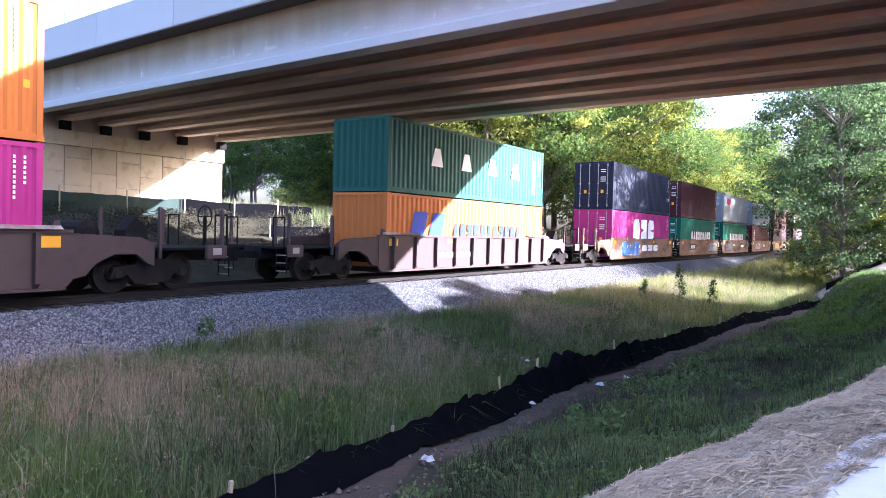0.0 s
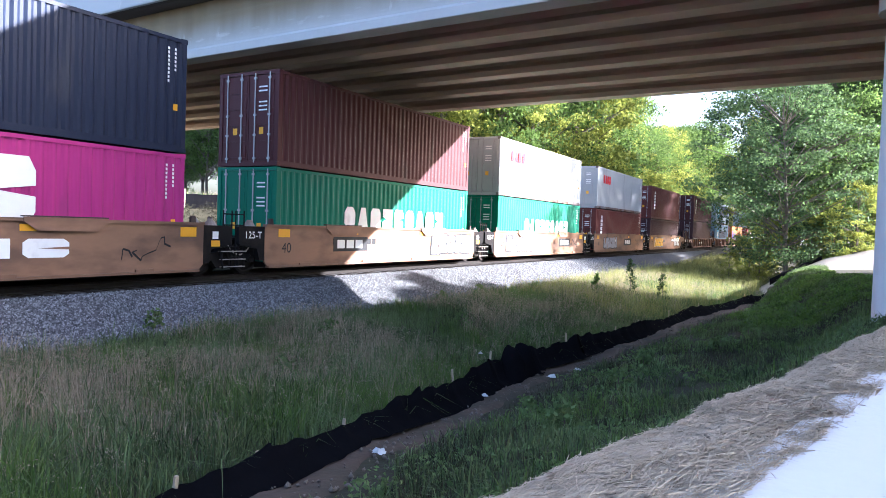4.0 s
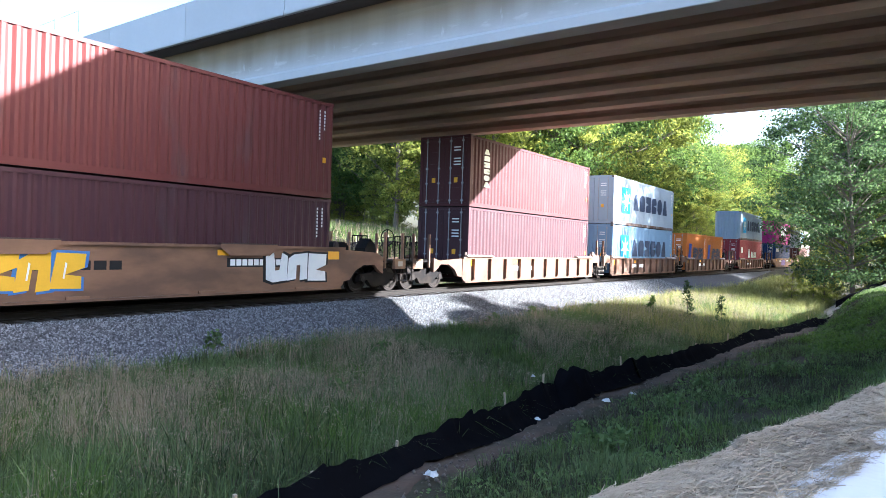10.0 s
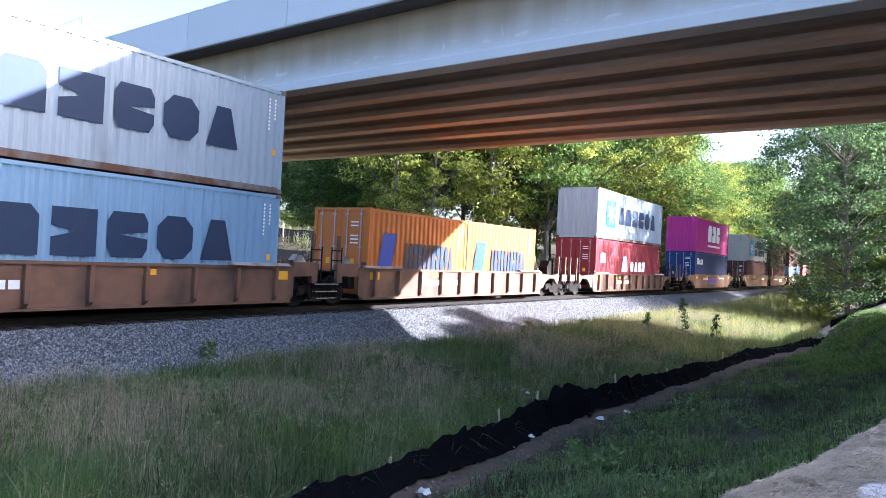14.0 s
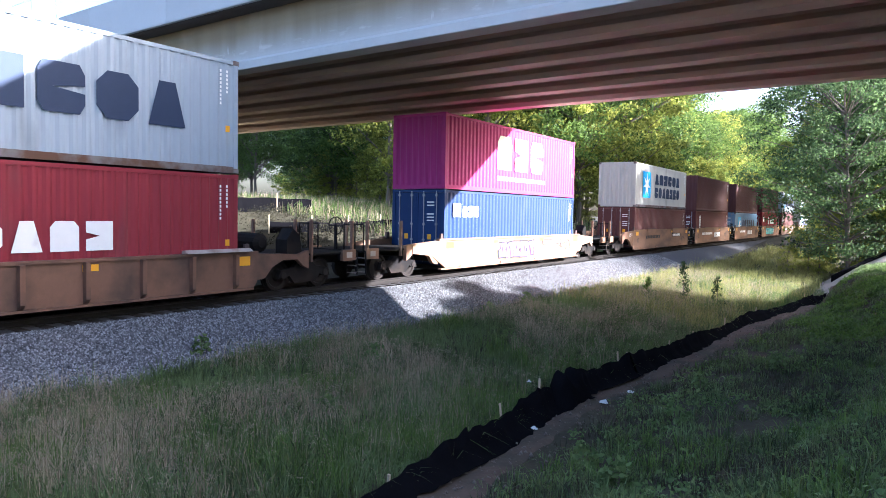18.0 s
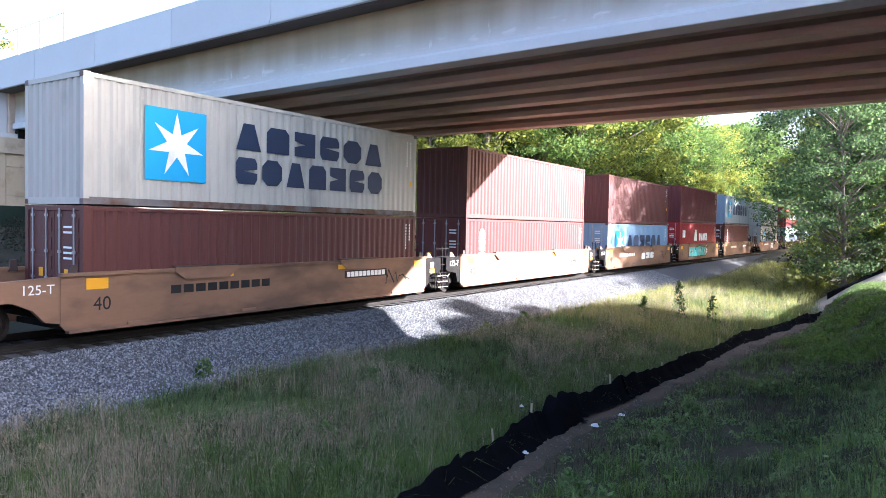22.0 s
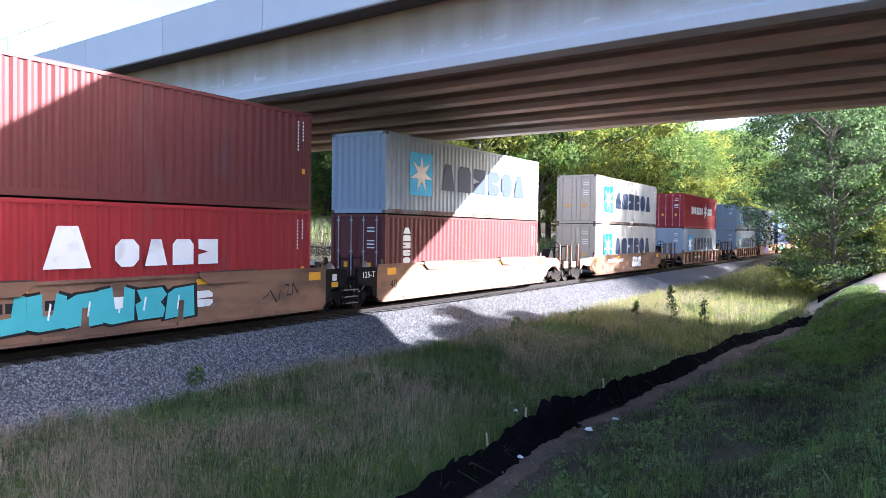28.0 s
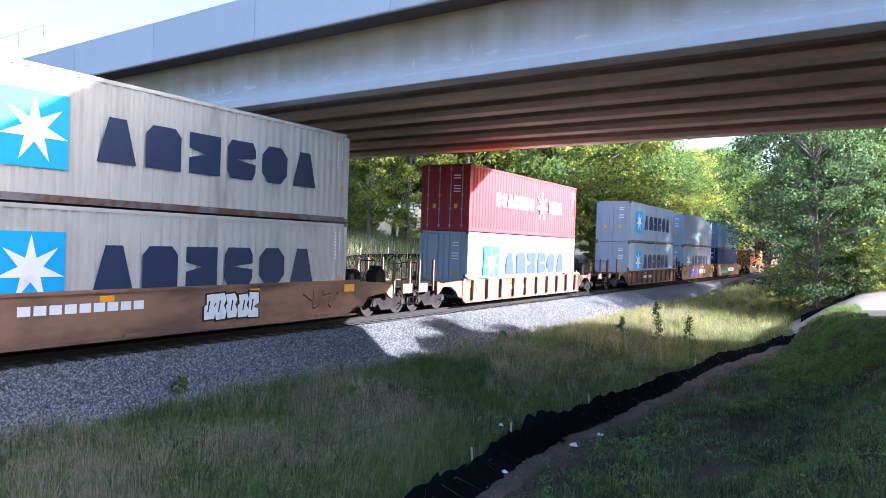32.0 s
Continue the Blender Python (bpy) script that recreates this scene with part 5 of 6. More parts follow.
# leading edge at the start, car kind, end kinds (front, back: "joint" or "coupler"), lower box, upper box: (colour, height, doors at the leading end, mark)
STACKS = [
    (-4.6, "ribbed_brown", "c", "c", ("magenta", HC, True, "one"), ("orange", HC, True, "")),
    (18.96, "ribbed_brown", "c", "c", ("orange", STD, False, "hapag40"), ("green", STD, False, "uasc")),
    (40.93, "flush", "c", "j", ("magenta", HC, True, "one"), ("midnight", HC, True, "")),
    (56.48, "flush", "j", "j", ("evergreen", HC, True, "ever"), ("maroon", HC, True, "")),
    (71.94, "flush", "j", "j", ("evergreen", HC, True, "ever"), ("grey", HC, True, "oocl")),
    (87.63, "flush", "j", "j", ("brown", HC, True, "triton"), ("grey", HC, True, "oocl")),
    (103.27, "flush", "j", "c", ("plum", STD, True, ""), ("brown", HC, True, "triton")),
    (123.41, "ribbed", "c", "j", ("plum", HC, True, ""), ("maroon", HC, True, "triton")),
    (139.38, "ribbed", "j", "j", ("blue", HC, True, "maersk"), ("silver", HC, True, "maersk")),
    (155.5, "ribbed", "j", "c", ("orange", HC, True, "hapag20"), None),
    (175.39, "ribbed", "c", "c", ("crimson", HC, True, "kline"), ("silver", HC, False, "maersk")),
    (197.33, "taper", "c", "c", ("navy", HC, True, "nyk"), ("magenta", HC, False, "one")),
    (219.41, "flush", "c", "j", ("russet", STD, True, ""), ("cream", HC, False, "sea")),
    (235.09, "flush", "j", "j", ("brown", STD, True, "triton"), ("russet", HC, False, "")),
    (251.02, "flush", "j", "j", ("blue", STD, True, "maersk"), ("russet", HC, False, "")),
    (266.7, "flush", "j", "j", ("red", HC, True, "kline_high"), ("brown", HC, False, "")),
    (282.54, "flush", "j", "c", ("brown", HC, True, "triton"), ("silver", HC, False, "maersk")),
    (302.59, "taper", "c", "c", ("cream", HC, True, "maersk"), ("cream", HC, True, "maersk")),
    (322.77, "ribbed", "c", "c", ("silver", HC, True, "maersk"), ("red", HC, True, "sud")),
    (345.38, "ribbed", "c", "j", ("silver", HC, True, "maersk"), ("silver", HC, True, "maersk")),
    (361.2, "flush", "j", "j", ("silver", HC, True, "maersk"), ("silver", HC, True, "")),
    (377.0, "flush", "j", "c", ("navy", HC, True, ""), ("blue", HC, True, "")),
    (399.0, "taper", "c", "c", ("orange", HC, True, ""), None),
    (421.0, "ribbed", "c", "c", ("maroon", HC, True, ""), ("brown", HC, True, "")),
]


def truck(parent, y, z=0.09):
    """A two-axle truck: side frames, bolster and two wheelsets, at y along the car."""
    tk = new("truck")
    tk.empty_display_size = 0.2
    tk.parent = parent
    tk.matrix_basis = Matrix.Translation((0, y, z))
    def frame_side(sx):
        poly = [(-1.05, 0.36), (-0.95, 0.6), (-0.45, 0.66), (-0.32, 0.78), (0.32, 0.78), (0.45, 0.66), (0.95, 0.6), (1.05, 0.36), (0.75, 0.36), (0.62, 0.44), (0.42, 0.22), (-0.42, 0.22), (-0.62, 0.44), (-0.75, 0.36)]
        return Shape().prism(poly, "x", sx * 0.93, sx * 1.08).mesh("side_frame", BLACK_STEEL)
    for sx in (-1, 1):
        part("side_frame", cached(("tf", sx), lambda: frame_side(sx)), BLACK_STEEL, tk)
        def springs():
            s = Shape()
            for dy in (-0.16, 0.0, 0.16):
                s.tube((sx * 1.0, dy, 0.27), (sx * 1.0, dy, 0.62), 0.065, n=8)
            return s.mesh("spring_group", BLACK_STEEL)
        part("spring_group", cached(("ts", sx), springs), BLACK_STEEL, tk)
    part("bolster", cached(("tb",), lambda: Shape().box(-1.0, 1.0, -0.2, 0.2, 0.5, 0.78).mesh("bolster", BLACK_STEEL)), BLACK_STEEL, tk)
    def wheels():
        half = [(0.0, 0.075), (0.64, 0.085), (0.655, 0.40), (0.66, 0.485), (0.70, 0.485), (0.705, 0.455), (0.83, 0.445), (0.835, 0.37), (0.79, 0.33), (0.80, 0.18), (0.86, 0.15), (0.88, 0.115), (1.10, 0.10), (1.11, 0.0)]
        prof = [(-a, b) for a, b in reversed(half)] + half[1:]
        rows = [[(a, b * math.cos(2 * math.pi * k / 22), b * math.sin(2 * math.pi * k / 22)) for k in range(23)] for a, b in prof]
        return Shape().sheet(rows).mesh("wheelset", WHEEL)
    for dy in (-0.85, 0.85):
        ws = part("wheelset", cached(("ws",), wheels), WHEEL, tk)
        ws.matrix_parent_inverse = Matrix.Translation((0, dy, 0.455))
        WHEELS.append(ws)
    return tk


GRAFFITI = [material("spray " + n, c, 0.55, var=0.15, scale=3) for n, c in (("yellow", (0.72, 0.42, 0.03)), ("blue", (0.06, 0.16, 0.42)), ("silver", (0.24, 0.24, 0.27)), ("teal", (0.08, 0.42, 0.45)), ("violet", (0.14, 0.08, 0.32)), ("green", (0.02, 0.22, 0.12)), ("sky", (0.25, 0.5, 0.68)))]


def sprayed(y0, y1, z0, z1, n, x, seed):
    """A sprayed piece: leaning notched shapes, each with a wider shell behind it and a thin accent on it."""
    r = random.Random(seed)
    shell, fill, ticks = [], [], []
    p, h = (y1 - y0) / n, z1 - z0
    forms = (((0, 0), (0.42, 0.05), (0.45, 0.55), (0.62, 0.55), (0.6, 0), (1, 0.04), (0.96, 1), (0.3, 0.94), (0.06, 0.8)), ((0.04, 0.02), (1, 0), (0.94, 0.34), (0.45, 0.4), (1, 0.58), (1, 0.97), (0.1, 1)),
             ((0, 0.1), (0.3, 0), (0.95, 0.06), (1, 0.9), (0.7, 1), (0.62, 0.42), (0.4, 0.4), (0.36, 1), (0, 0.94)), ((0.1, 0), (0.9, 0.02), (0.98, 0.3), (0.8, 0.52), (1, 0.75), (0.86, 1), (0.06, 0.96), (0.2, 0.6), (0, 0.5)))
    for i in range(n):
        form = forms[r.randrange(4)]
        a, lean = y0 + i * p, r.uniform(-0.06, 0.12)
        lo, hi = z0 + r.uniform(0, 0.08) * h, z1 - r.uniform(0, 0.1) * h
        pts = [(a + u * p * 1.04 + lean * v + r.uniform(-0.015, 0.015), lo + v * (hi - lo)) for u, v in form]
        cy, cz = sum(q[0] for q in pts) / len(pts), sum(q[1] for q in pts) / len(pts)
        big = [(cy + (y - cy) * 1.2 + math.copysign(0.02, y - cy), min(z1 + 0.06, max(z0 - 0.08, cz + (z - cz) * 1.14))) for y, z in pts]
        d = 0.0012 * (i % 2)
        shell.append(Shape().prism(big, "x", x + d, x + 0.003 + d))
        fill.append(Shape().prism(pts, "x", x + 0.005 + d, x + 0.008 + d))
        k = r.uniform(0.25, 0.6)
        ticks.append(Shape().prism([(a + p * k, lo + 0.3 * (hi - lo)), (a + p * k + 0.035, lo + 0.28 * (hi - lo)), (a + p * k + 0.09, lo + 0.7 * (hi - lo)), (a + p * k + 0.05, lo + 0.74 * (hi - lo))], "x", x + 0.0095, x + 0.0115))
    return shell, fill, ticks


def scrawl(y0, y1, z0, z1, n, x, seed, r=0.02):
    """A thin looping tag, one ribbon."""
    rr = random.Random(seed)
    pts = [(y0 + (y1 - y0) * i / n + rr.uniform(-0.14, 0.14), rr.uniform(z0, z1)) for i in range(n + 1)]
    return Shape().sheet([[(x, y - r * 0.7, z - r), (x + 0.002, y + r * 0.7, z + r)] for y, z in pts])


def well_car(i, kind, front, back, gap_front, gap_back):
    """A well car unit; its load's leading edge is at y = 0, the rail head at z = 0.09."""
    label = {"flush": "faded tan smooth-sided well car with sprayed graffiti", "ribbed": "orange-brown well car with ribbed sides", "ribbed_brown": "dark purple-brown well car with ribbed sides", "taper": "orange-tan well car with tapered smooth sides"}[kind]
    car = thing("well_car", label, "railway wagon", "well cars of the train")
    mat = {"flush": TAN, "ribbed": TAN_DARK, "ribbed_brown": CAR_BROWN, "taper": TAN}[kind]
    r = random.Random(100 + i)
    a, b = -0.55, LONG + 0.55
    top = {"flush": 1.48, "ribbed": 1.22, "ribbed_brown": 1.46, "taper": 1.36}[kind]
    low = 0.34
    w = 1.34
    for sx in (-1, 1):
        def side():
            s = Shape()
            x0, x1 = sorted((sx * (w - 0.06), sx * w))
            if kind == "taper":
                s.prism([(a - 1.6, 0.95), (a - 0.4, 0.82), (a + 0.5, low), (b - 0.5, low), (b + 0.4, 0.82), (b + 1.6, 0.95), (b + 1.6, top - 0.15), (b + 0.4, top), (a - 0.4, top), (a - 1.6, top - 0.15)], "x", x0, x1)
            else:
                s.prism([(a, low + 0.12), (a + 0.12, low), (b - 0.12, low), (b, low + 0.12), (b, top), (a, top)], "x", x0, x1)
            return s.mesh("side_sill", mat)
        part("side_sill", cached((kind, "side", sx), side), mat, car)
        xo = sorted((sx * (w - 0.1), sx * (w + 0.05)))
        part("top_chord", cached((kind, "chord", sx), lambda: Shape().box(xo[0], xo[1], a, b, top, top + 0.07).mesh("top_chord", mat)), mat, car)
        part("bottom_chord", cached((kind, "low", sx), lambda: Shape().box(xo[0], xo[1] if sx > 0 else xo[1], a + 0.15, b - 0.15, low - 0.06, low - 0.005).mesh("bottom_chord", mat)), mat, car)
        if kind.startswith("ribbed"):
            rib = cached((kind, "rib", sx), lambda: Shape().prism([(sx * w, low), (sx * (w + 0.12), low + 0.1), (sx * (w + 0.13), top), (sx * w, top)], "y", -0.05, 0.05).mesh("rib", mat))
            for k in range(10):
                part("rib", rib, mat, car, at=(0, a + 0.75 + k * 1.31, 0))
        elif sx > 0:
            pad = cached((kind, "pad"), lambda: Shape().box(w, w + 0.04, -0.25, 0.25, low - 0.05, low + 0.06).mesh("jack_pad", mat))
            for k in range(4):
                part("jack_pad", pad, mat, car, at=(0, 1.2 + k * 3.25, 0))
    part("well_floor", cached(("floor",), lambda: Shape().box(-1.2, 1.2, 0.1, LONG - 0.1, 0.24, 0.30).box(-1.2, 1.2, -0.2, 1.2, 0.28, WELL_FLOOR - 0.004).box(-1.2, 1.2, LONG - 1.2, LONG + 0.2, 0.28, WELL_FLOOR - 0.004).mesh("well_floor", BLACK_STEEL)), BLACK_STEEL, car)
    dark = BLACK_STEEL if kind == "flush" else mat
    for end, gap, y0, out in ((front, gap_front, a, -1), (back, gap_back, b, 1)):
        reach = gap / 2 - 0.62
        if end == "c":
            reach = min(reach, 4.2)
        y1 = y0 + out * reach
        deck_z = 1.12
        p0, p1 = sorted((y0, y1))
        wide = 1.22 if end == "c" else 0.62
        tag_key = (kind, end, round(gap, 1), out)
        part("end_platform", cached(tag_key + ("plat",), lambda: Shape().box(-wide, wide, p0, p1, deck_z - 0.04, deck_z + 0.02).mesh("end_platform", BLACK_STEEL)), BLACK_STEEL, car)
        part("draft_sill", cached(tag_key + ("sill",), lambda: Shape().box(-0.35, 0.35, p0, p1, 0.78, deck_z - 0.045).mesh("draft_sill", BLACK_STEEL)), BLACK_STEEL, car)
        part("bulkhead", cached(tag_key + ("bulk",), lambda: Shape().box(-w + 0.17, w - 0.17, min(y0, y0 + out * 0.3), max(y0, y0 + out * 0.3), 0.62, deck_z - 0.05).mesh("bulkhead", BLACK_STEEL)), BLACK_STEEL, car)
        for sx in (-1, 1):
            x0, x1 = sorted((sx * (w - 0.02), sx * (w - 0.16)))
            def gusset():
                if end == "c":
                    g = [(0.0, 0.5), (0.3, 0.55), (0.55, 0.82), (0.95, 1.0), (1.5, 1.0), (1.75, 0.8), (1.95, 0.72), (1.95, deck_z + 0.12), (1.6, top - 0.08), (0.0, top)]
                    return Shape().prism([(y0 + out * p, r) for p, r in g], "x", x0, x1).mesh("end_gusset", mat)
                g = [(0.0, low + 0.16), (0.18, low + 0.16), (0.3, 0.85), (0.92, 0.95), (1.0, 1.0), (1.0, top - 0.02), (0.85, top), (0.0, top)] if kind == "flush" else [(0.0, 1.0), (0.75, 1.02), (0.75, 0.82), (0.98, 0.82), (0.98, top + 0.16), (0.9, top + 0.2), (0.0, top + 0.2)]
                return Shape().prism([(y0 + out * p, r) for p, r in g], "x", x0, x1).mesh("end_gusset", dark)
            part("end_gusset", cached((kind, end, round(gap, 1), out, sx, "gus"), gusset), BLACK_STEEL if kind == "flush" and end == "j" else mat, car)
            guide = cached(("guide", sx), lambda: Shape().prism([(-0.1, 1.45), (0.1, 1.45), (0.06, 1.72), (-0.06, 1.72)], "x", sx * 1.26 - 0.04, sx * 1.26 + 0.04).mesh("corner_guide", mat))
            part("corner_guide", guide, mat, car, at=(0, y0 + out * -0.3, 0 if kind == "flush" else top - 1.46))
        if end == "c":
            truck(car, y0 + out * 2.05)
            part("coupler", cached(("coup", out, round(gap, 1)), lambda: Shape().box(-0.12, 0.12, min(y1, y0 + out * (gap / 2 - 0.55)), max(y1, y0 + out * (gap / 2 - 0.55)), 0.8, 1.0).mesh("coupler", BLACK_STEEL)), BLACK_STEEL, car)
            part("coupler_head", cached(("coup head",), lambda: Shape().prism([(-0.18, -0.2), (0.12, -0.2), (0.18, 0.0), (0.12, 0.2), (-0.18, 0.2), (-0.1, 0.0)], "z", 0.72, 1.10).mesh("coupler_head", BLACK_STEEL)), BLACK_STEEL, car, at=(0, y0 + out * (gap / 2 - 0.45), 0))
            for sx in (-1, 1):
                def rail():
                    s = Shape()
                    yy = y1 - out * 0.08
                    s.tube((sx * 1.2, yy, deck_z), (sx * 1.2, yy, deck_z + 0.85), 0.022, n=6).tube((sx * 0.75, yy, deck_z), (sx * 0.75, yy, deck_z + 0.85), 0.022, n=6)
                    s.tube((sx * 1.2, yy, deck_z + 0.85), (sx * 0.75, yy, deck_z + 0.85), 0.022, n=6)
                    s.tube((sx * 1.3, yy, 0.4), (sx * 1.3, yy, deck_z), 0.02, n=6).tube((sx * 0.9, yy, 0.4), (sx * 0.9, yy, deck_z), 0.02, n=6)
                    return s.mesh("ladder", BLACK_STEEL)
                steps_end = part("ladder", cached(("ladder", sx, out, round(gap, 1), kind), rail), BLACK_STEEL, car)
                rung = cached(("end rung", sx), lambda: Shape().tube((sx * 1.3, 0, 0), (sx * 0.9, 0, 0), 0.018, n=6).mesh("rung", LIP))
                for z in (0.45, 0.68, 0.9):
                    part("rung", rung, LIP, steps_end, at=(0, y1 - out * 0.08, z))
                post = cached(("post", kind), lambda: Shape().box(-0.045, 0.045, -0.035, 0.035, -0.25, 0.95).mesh("stanchion", mat))
                for k in (2.15, reach - 0.25):
                    part("stanchion", post, mat, car, at=(sx * 1.22, y0 + out * k, deck_z + 0.02))
                part("end_plate", cached(("end plate", kind, sx), lambda: Shape().box(min(sx * 1.2, sx * 1.3), max(sx * 1.2, sx * 1.3), -0.3, 0.3, 0.86, 1.2).mesh("end_plate", mat)), mat, car, at=(0, y1 - out * 0.45, 0))
                part("side_sign", cached(("sign", sx), lambda: Shape().box(min(sx * 1.303, sx * 1.309), max(sx * 1.303, sx * 1.309), -0.13, 0.13, 0.95, 1.12).mesh("side_sign", LIP)), LIP, car, at=(0, y1 - out * 0.45, 0))
            def wheel_hand():
                s = Shape()
                for k in range(14):
                    g0, g1 = 2 * math.pi * k / 14, 2 * math.pi * (k + 1) / 14
                    s.tube((0.28 * math.cos(g0), 0, 0.28 * math.sin(g0)), (0.28 * math.cos(g1), 0, 0.28 * math.sin(g1)), 0.018, n=5)
                s.tube((-0.28, 0, 0), (0.28, 0, 0), 0.014, n=5).tube((0, 0, -0.28), (0, 0, 0.28), 0.014, n=5).box(-0.04, 0.04, -0.03, 0.03, -0.75, 0)
                return s.mesh("brake_wheel", BLACK_STEEL)
            if out > 0:
                part("air_tank", cached(("tank",), lambda: Shape().tube((-0.7, 0, 0), (0.62, 0, 0), 0.27, n=14).tube((0.62, 0, 0), (0.72, 0, 0), 0.27, 0.14, n=14).mesh("air_tank", BLACK_STEEL)), BLACK_STEEL, car, at=(0, y0 + out * 0.75, deck_z + 0.34))
                part("valve_box", cached(("valve",), lambda: Shape().prism([(-0.3, 0), (0.3, 0), (0.22, 0.5), (-0.05, 0.72), (-0.3, 0.4)], "x", 0.5, 0.95).mesh("valve_box", BLACK_STEEL)), BLACK_STEEL, car, at=(0, y0 + out * 1.75, deck_z + 0.02))
                part("brake_wheel", cached(("bw",), wheel_hand), BLACK_STEEL, car, at=(0.55, y1 - out * 0.25, deck_z + 0.8))
        else:
            def steps():
                s = Shape()
                yy = y0 + out * 0.75
                for dy in (0, out * 0.45):
                    s.tube((1.25, yy + dy, 0.3), (1.25, yy + dy, 1.9), 0.02, n=6)
                return s.mesh("ladder", BLACK_STEEL)
            climb = part("ladder", cached(("jl", out), steps), BLACK_STEEL, car)
            rung = cached(("joint rung", out), lambda: Shape().tube((1.25, 0, 0), (1.25, out * 0.45, 0), 0.018, n=6).mesh("rung", BLACK_STEEL))
            for z in (0.35, 0.62, 0.9, 1.2, 1.5, 1.8):
                part("rung", rung, BLACK_STEEL, climb, at=(0, y0 + out * 0.75, z))
            for sx in (-1, 1):
                cone = cached(("joint cone", sx), lambda: Shape().tube((sx * 1.12, 0, 0), (sx * 1.12, 0, 0.2), 0.19, 0.06, n=10).mesh("guide_cone", LIP))
                part("guide_cone", cone, LIP, car, "worn pale steel guide cone", at=(0, y0 + out * 0.42, top - 0.02 if kind == "flush" else top + 0.2))
            yy = y0 + out * 1.25
            step = part("step_frame", cached((kind, "step", out), lambda: Shape().tube((1.2, yy - 0.36, 1.0), (1.28, yy - 0.26, 0.34), 0.022, n=6).mesh("step_frame", BLACK_STEEL)), BLACK_STEEL, car)
            part("step_frame", cached((kind, "step two", out), lambda: Shape().tube((1.2, yy + 0.36, 1.0), (1.28, yy + 0.26, 0.34), 0.022, n=6).mesh("step_frame", BLACK_STEEL)), BLACK_STEEL, car)
            for z, half in ((0.36, 0.27), (0.56, 0.29), (0.78, 0.32)):
                part("tread", cached(("tread", z, half), lambda: Shape().box(1.16, 1.32, -half, half, -0.012, 0.012).mesh("tread", LIP)), LIP, step, at=(0, y0 + out * 1.25, z))
            def air_hose():
                s, last = Shape(), None
                for k in range(9):
                    u = k / 8
                    p = (1.16, y0 + out * (0.35 + 0.9 * u), 1.25 - 0.55 * math.sin(math.pi * (0.15 + 0.7 * u)) - 0.05 * u)
                    if last:
                        s.tube(last, p, 0.02, n=5)
                    last = p
                return s.mesh("air_hose", LIP)
            if kind == "flush" and out < 0:
                part("air_hose", cached(("hose",), air_hose), LIP, car, "pale rubber air hose")
            if kind == "flush" and out > 0:
                part("placard", cached(("placard",), lambda: Shape().box(w - 0.018, w - 0.012, 0, 0.2, 0, 0.2).mesh("placard", WHITE)), WHITE, car, "small white placard", at=(0, y0 + 0.32, 1.12))
                part("reflector", cached(("end refl",), lambda: Shape().box(w - 0.018, w - 0.012, 0, 0.3, 0, 0.16).mesh("reflector", YELLOW)), YELLOW, car, at=(0, y0 + 0.28, 0.92))
            if kind != "flush":
                tall_post = cached(("tall post", kind), lambda: Shape().box(-0.05, 0.05, -0.04, 0.04, 0, 0.85).mesh("stanchion", mat))
                part("stanchion", tall_post, mat, car, at=(1.2, y0 + out * 0.86, top + 0.18))
            if out < 0:
                truck(car, -gap / 2)
                part("joint_casting", cached(("joint",), lambda: Shape().tube((0, 0, 0.7), (0, 0, 1.3), 0.34, n=14).box(-0.5, 0.5, -0.5, 0.5, 0.82, 1.1).mesh("joint_casting", BLACK_STEEL)), BLACK_STEEL, car, at=(0, -gap / 2, 0))
    if kind == "flush":
        part("stencil", cached(("size text",), lambda: text_mesh("125-T", 0.2, WHITE)), WHITE, car, "white size stencil", at=(w - 0.012, -1.34, 1.14))
        part("stencil", cached(("forty text",), lambda: text_mesh("40", 0.3, INK)), INK, car, "dark length stencil", at=(w + 0.006, 0.15, 0.72))
    if kind == "flush":
        bracket = cached(("bracket",), lambda: Shape().prism([(-0.95, top + 0.09), (0.95, top + 0.09), (0.95, top + 0.0), (0.66, top - 0.2), (-0.66, top - 0.2), (-0.95, top)], "x", w + 0.052, w + 0.075).mesh("guide_bracket", mat))
        lip = cached(("bracket lip",), lambda: Shape().box(w - 0.06, w + 0.08, -0.95, 0.95, top + 0.092, top + 0.12).mesh("guide_lip", CAR_BROWN))
        for y in (3.1, 9.0):
            part("guide_lip", lip, CAR_BROWN, part("guide_bracket", bracket, mat, car, at=(0, y, 0)))
    elif kind.startswith("ribbed"):
        lip = cached(("ribbed lip", kind), lambda: Shape().prism([(w - 0.1, top + 0.074), (w + 0.14, top + 0.074), (w + 0.02, top + 0.15), (w - 0.1, top + 0.15)], "y", -1.0, 1.0).mesh("guide_lip", LIP))
        for y in (0.7, LONG - 0.7):
            part("guide_lip", lip, LIP, car, at=(0, y, 0))
    # paint marks on the camera's side
    x = w + 0.002
    for k, y in enumerate((0.0, 3.6, 8.0, 12.0)):
        part("reflector", cached(("refl", kind, k), lambda: Shape().box(x, x + 0.004, y, y + (0.5 if k in (0, 3) else 0.35), top - (0.3 if k in (0, 3) else 0.2), top - 0.06).mesh("reflector", YELLOW)), YELLOW, car)
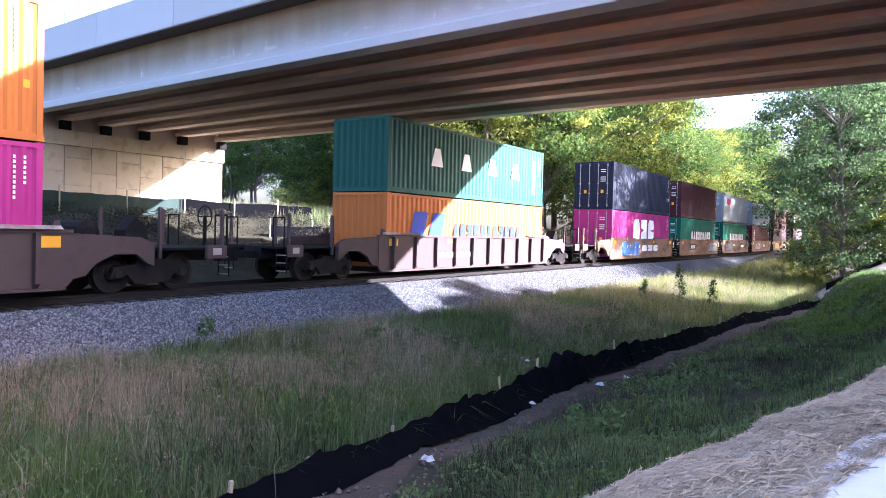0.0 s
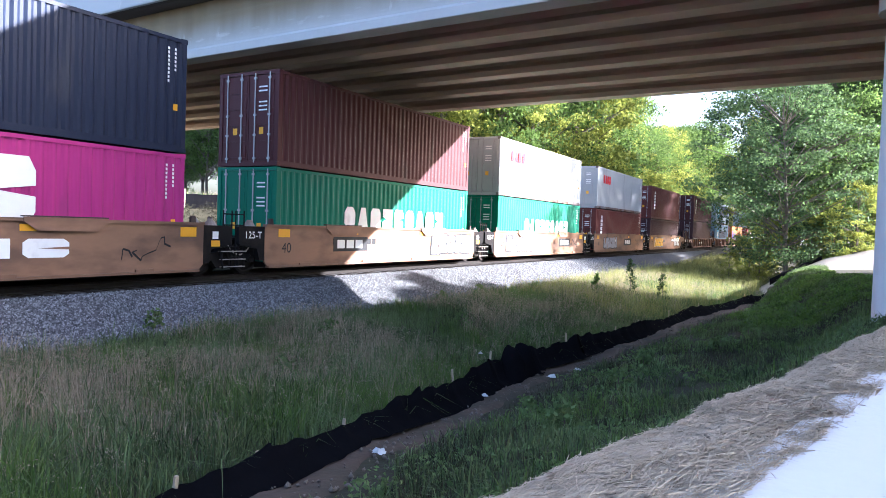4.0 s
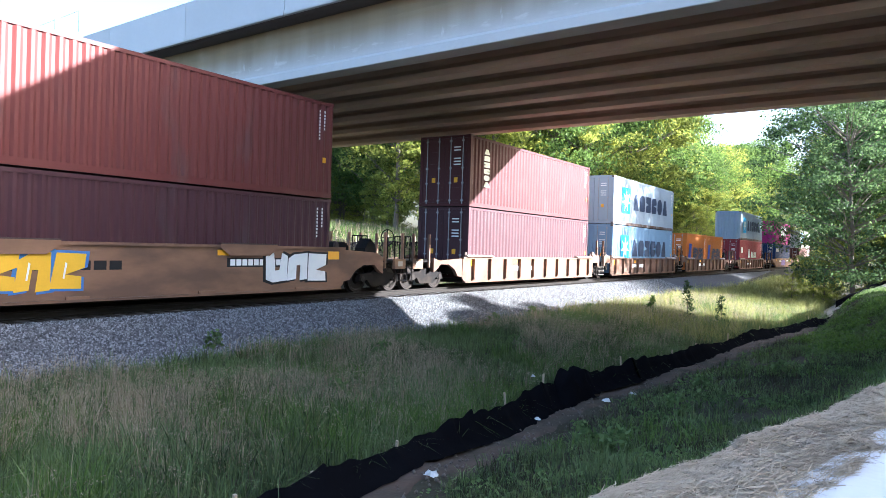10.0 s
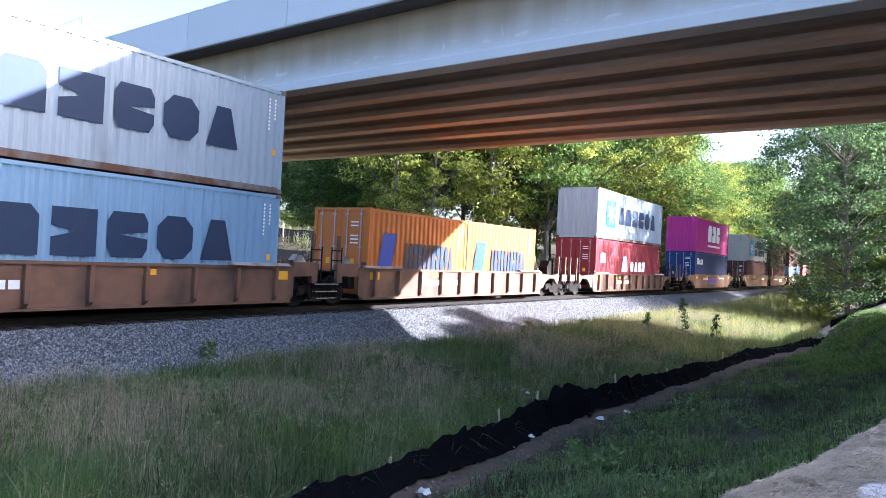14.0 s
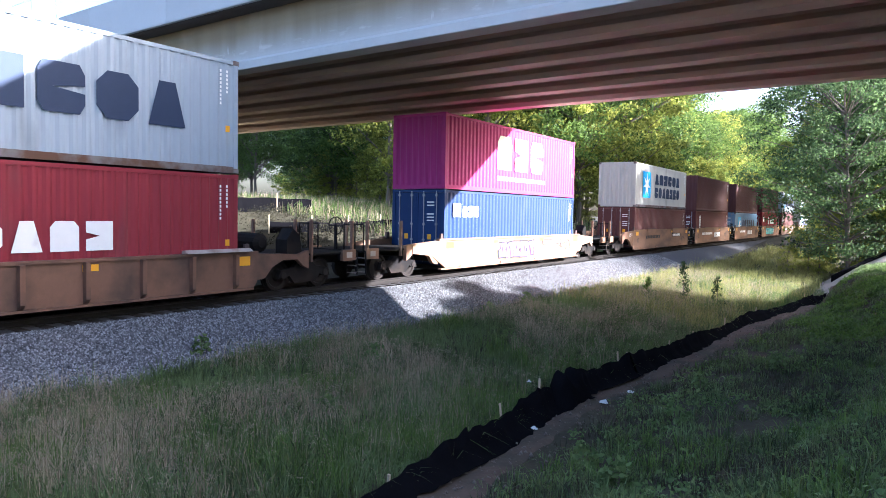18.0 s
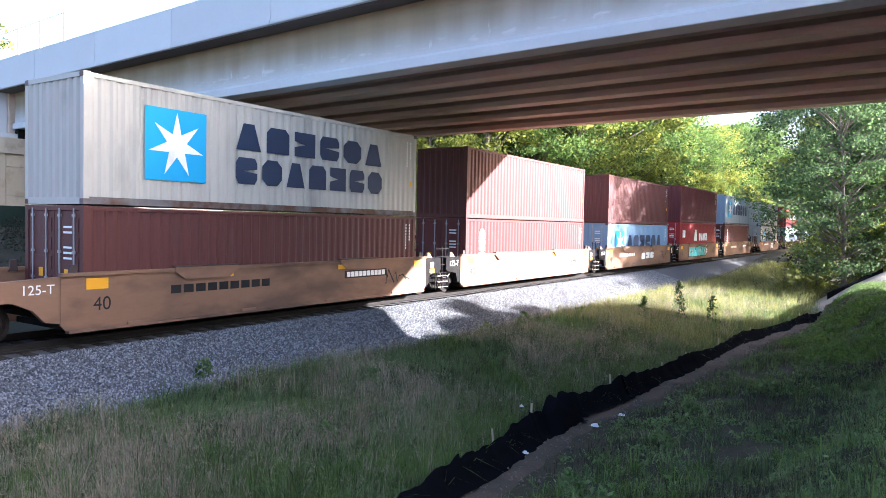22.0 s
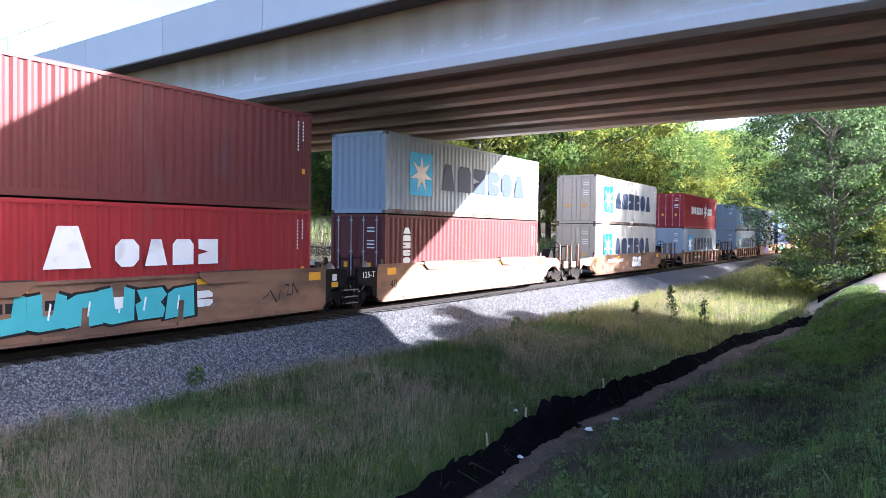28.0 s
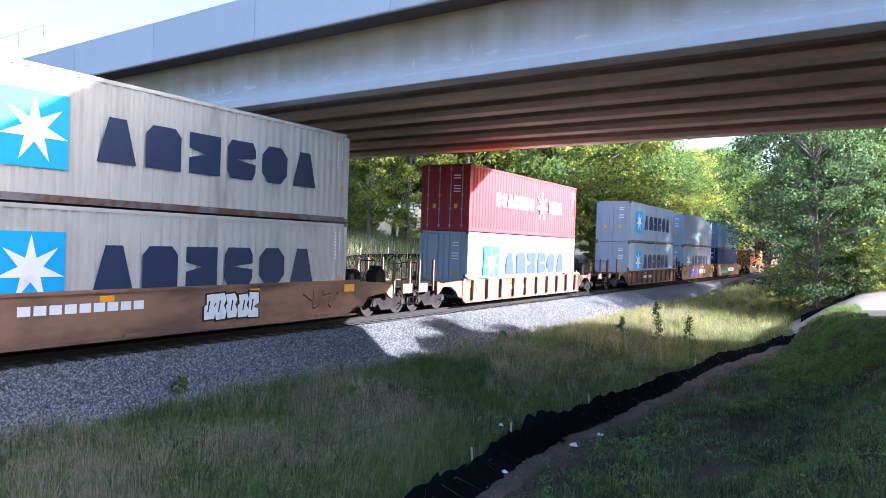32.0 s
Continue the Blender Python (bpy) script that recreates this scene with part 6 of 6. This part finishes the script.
    if kind in ("flush", "taper"):
        parts("stencil", word_blocks(1.6 + r.random(), 4.6 + r.random(), 0.95, 1.15, 9, x + 0.001), WHITE if i % 3 else INK, car, "stencilled number bars")
        if i in (6, 11, 12, 16):
            part("name_board", Shape().box(x + 0.004, x + 0.008, 8.3, 10.4, 0.98, 1.22), INK, car, "black number board")
            parts("stencil", word_blocks(8.4, 10.35, 1.02, 1.18, 10, x + 0.0085), WHITE, car, "white number bars on the board")
        elif i in (3, 4, 5):
            y = {3: 2.6, 4: 8.3, 5: 6.9}[i]
            part("name_board", Shape().box(x + 0.004, x + 0.008, y, y + 1.9, 0.72, 1.2), INK, car, "black name board")
            parts("wordmark", word_blocks(y + 0.2, y + 1.7, 0.82, 1.1, 3, x + 0.0085), WHITE, car, "white blocks on the board")
        elif kind == "flush":
            parts("wordmark", word_blocks(5.4 + r.random(), 8.6 + r.random(), 0.72, 1.12, 3, x + 0.001), WHITE, car, "large white block wordmark")
        x += 0.001
        g = {2: (1, 2), 3: (2, 2), 4: (2, 2), 5: (2, 6), 6: (0, 1), 11: (4, 4), 15: (3, 5), 17: (2, 2), 20: (4, 1), 21: (3, 5)}.get(i)
        if g:
            ya = {2: 1.5, 3: 8.9, 4: 0.8, 5: 1.5, 6: 1.2, 11: 4.0, 12: 8.6, 14: 9.2, 15: 2.3, 16: 3.0, 17: 6.4}.get(i, 2.0)
            n = 5 if i != 15 else 7
            wide = {15: 5.6, 17: 1.9}.get(i, 3.3)
            shell, fill, ticks = sprayed(ya, ya + wide, low + 0.16, top - 0.12, n, x + 0.009, i)
            parts("graffiti", shell, GRAFFITI[g[1]] if i in (2, 6, 20) else INK, car, "sprayed outline shape")
            parts("graffiti", fill, WHITE if i == 17 else GRAFFITI[g[0]], car, "sprayed letter-like shape")
            parts("graffiti", ticks, WHITE if i in (4, 6, 15) else INK, car, "sprayed accent stroke")
        if i == 6:
            shell, fill, ticks = sprayed(9.6, 11.9, low + 0.2, top - 0.1, 3, x + 0.009, 60)
            parts("graffiti", shell, INK, car, "black sprayed outline shape")
            parts("graffiti", fill, WHITE, car, "white sprayed letter-like shape")
        elif i != 3:
            part("graffiti", scrawl(10.2, 11.6, 0.6, 1.2, 14, x + 0.01, 50 + i), INK, car, "thin black sprayed tag")
    else:
        parts("stencil", word_blocks(3.0, 5.4, 0.72, 0.9, 9, x + 0.001), WHITE, car, "stencilled number bars")
    return car


for i, (y0, kind, front, back, lower, upper) in enumerate(STACKS):
    gap_f = (y0 - STACKS[i - 1][0] - LONG) if i else 10.0
    gap_b = (STACKS[i + 1][0] - y0 - LONG) if i + 1 < len(STACKS) else 10.0
    car = well_car(i, kind, front, back, gap_f, gap_b)
    MOVERS.append((car, y0, 0.0))
    z = WELL_FLOOR + 0.004
    for box in (lower, upper):
        if box is None:
            continue
        colour, high, doors, mk = box
        if mk == "hapag20":
            for k in range(2):
                c = container(colour, high, doors, "orange twenty-foot shipping container with a blue emblem", mark_hapag(6.06, high), 6.06)
                tagged(c, group="containers on the train")
                MOVERS.append((c, y0 + k * 6.13, z))
        else:
            marks = mark_hapag_long(high) if mk == "hapag40" else MARKS[mk](high)
            c = container(colour, high, doors, WORDS[colour] + " shipping container " + ("with a blue emblem and a wordmark" if mk == "hapag40" else SAYS[mk]), marks)
            tagged(c, group="containers on the train")
            MOVERS.append((c, y0, z))
        z += high + 0.03


def motions():
    """The train rolls past, slowing a little; its wheels turn with it."""
    def gone(t):
        return SPEED * t - SLOWING * t * t / 2 + EASING * t ** 3 / 6
    for ob, y0, z in MOVERS:
        walk(ob, [(t, pose(TRACK_X, y0 - gone(t), z)) for t in range(33)])
    lead = WHEELS[0]
    walk(lead, [(k / 15, pose(0, 0, 0, math.degrees(gone(k / 15) / 0.455))) for k in range(481)])
    for ws in WHEELS[1:]:
        ws.rotation_mode = "QUATERNION"
        keys = ws.animation_data_create()
        keys.action = lead.animation_data.action
        keys.action_slot = lead.animation_data.action_slot


motions()
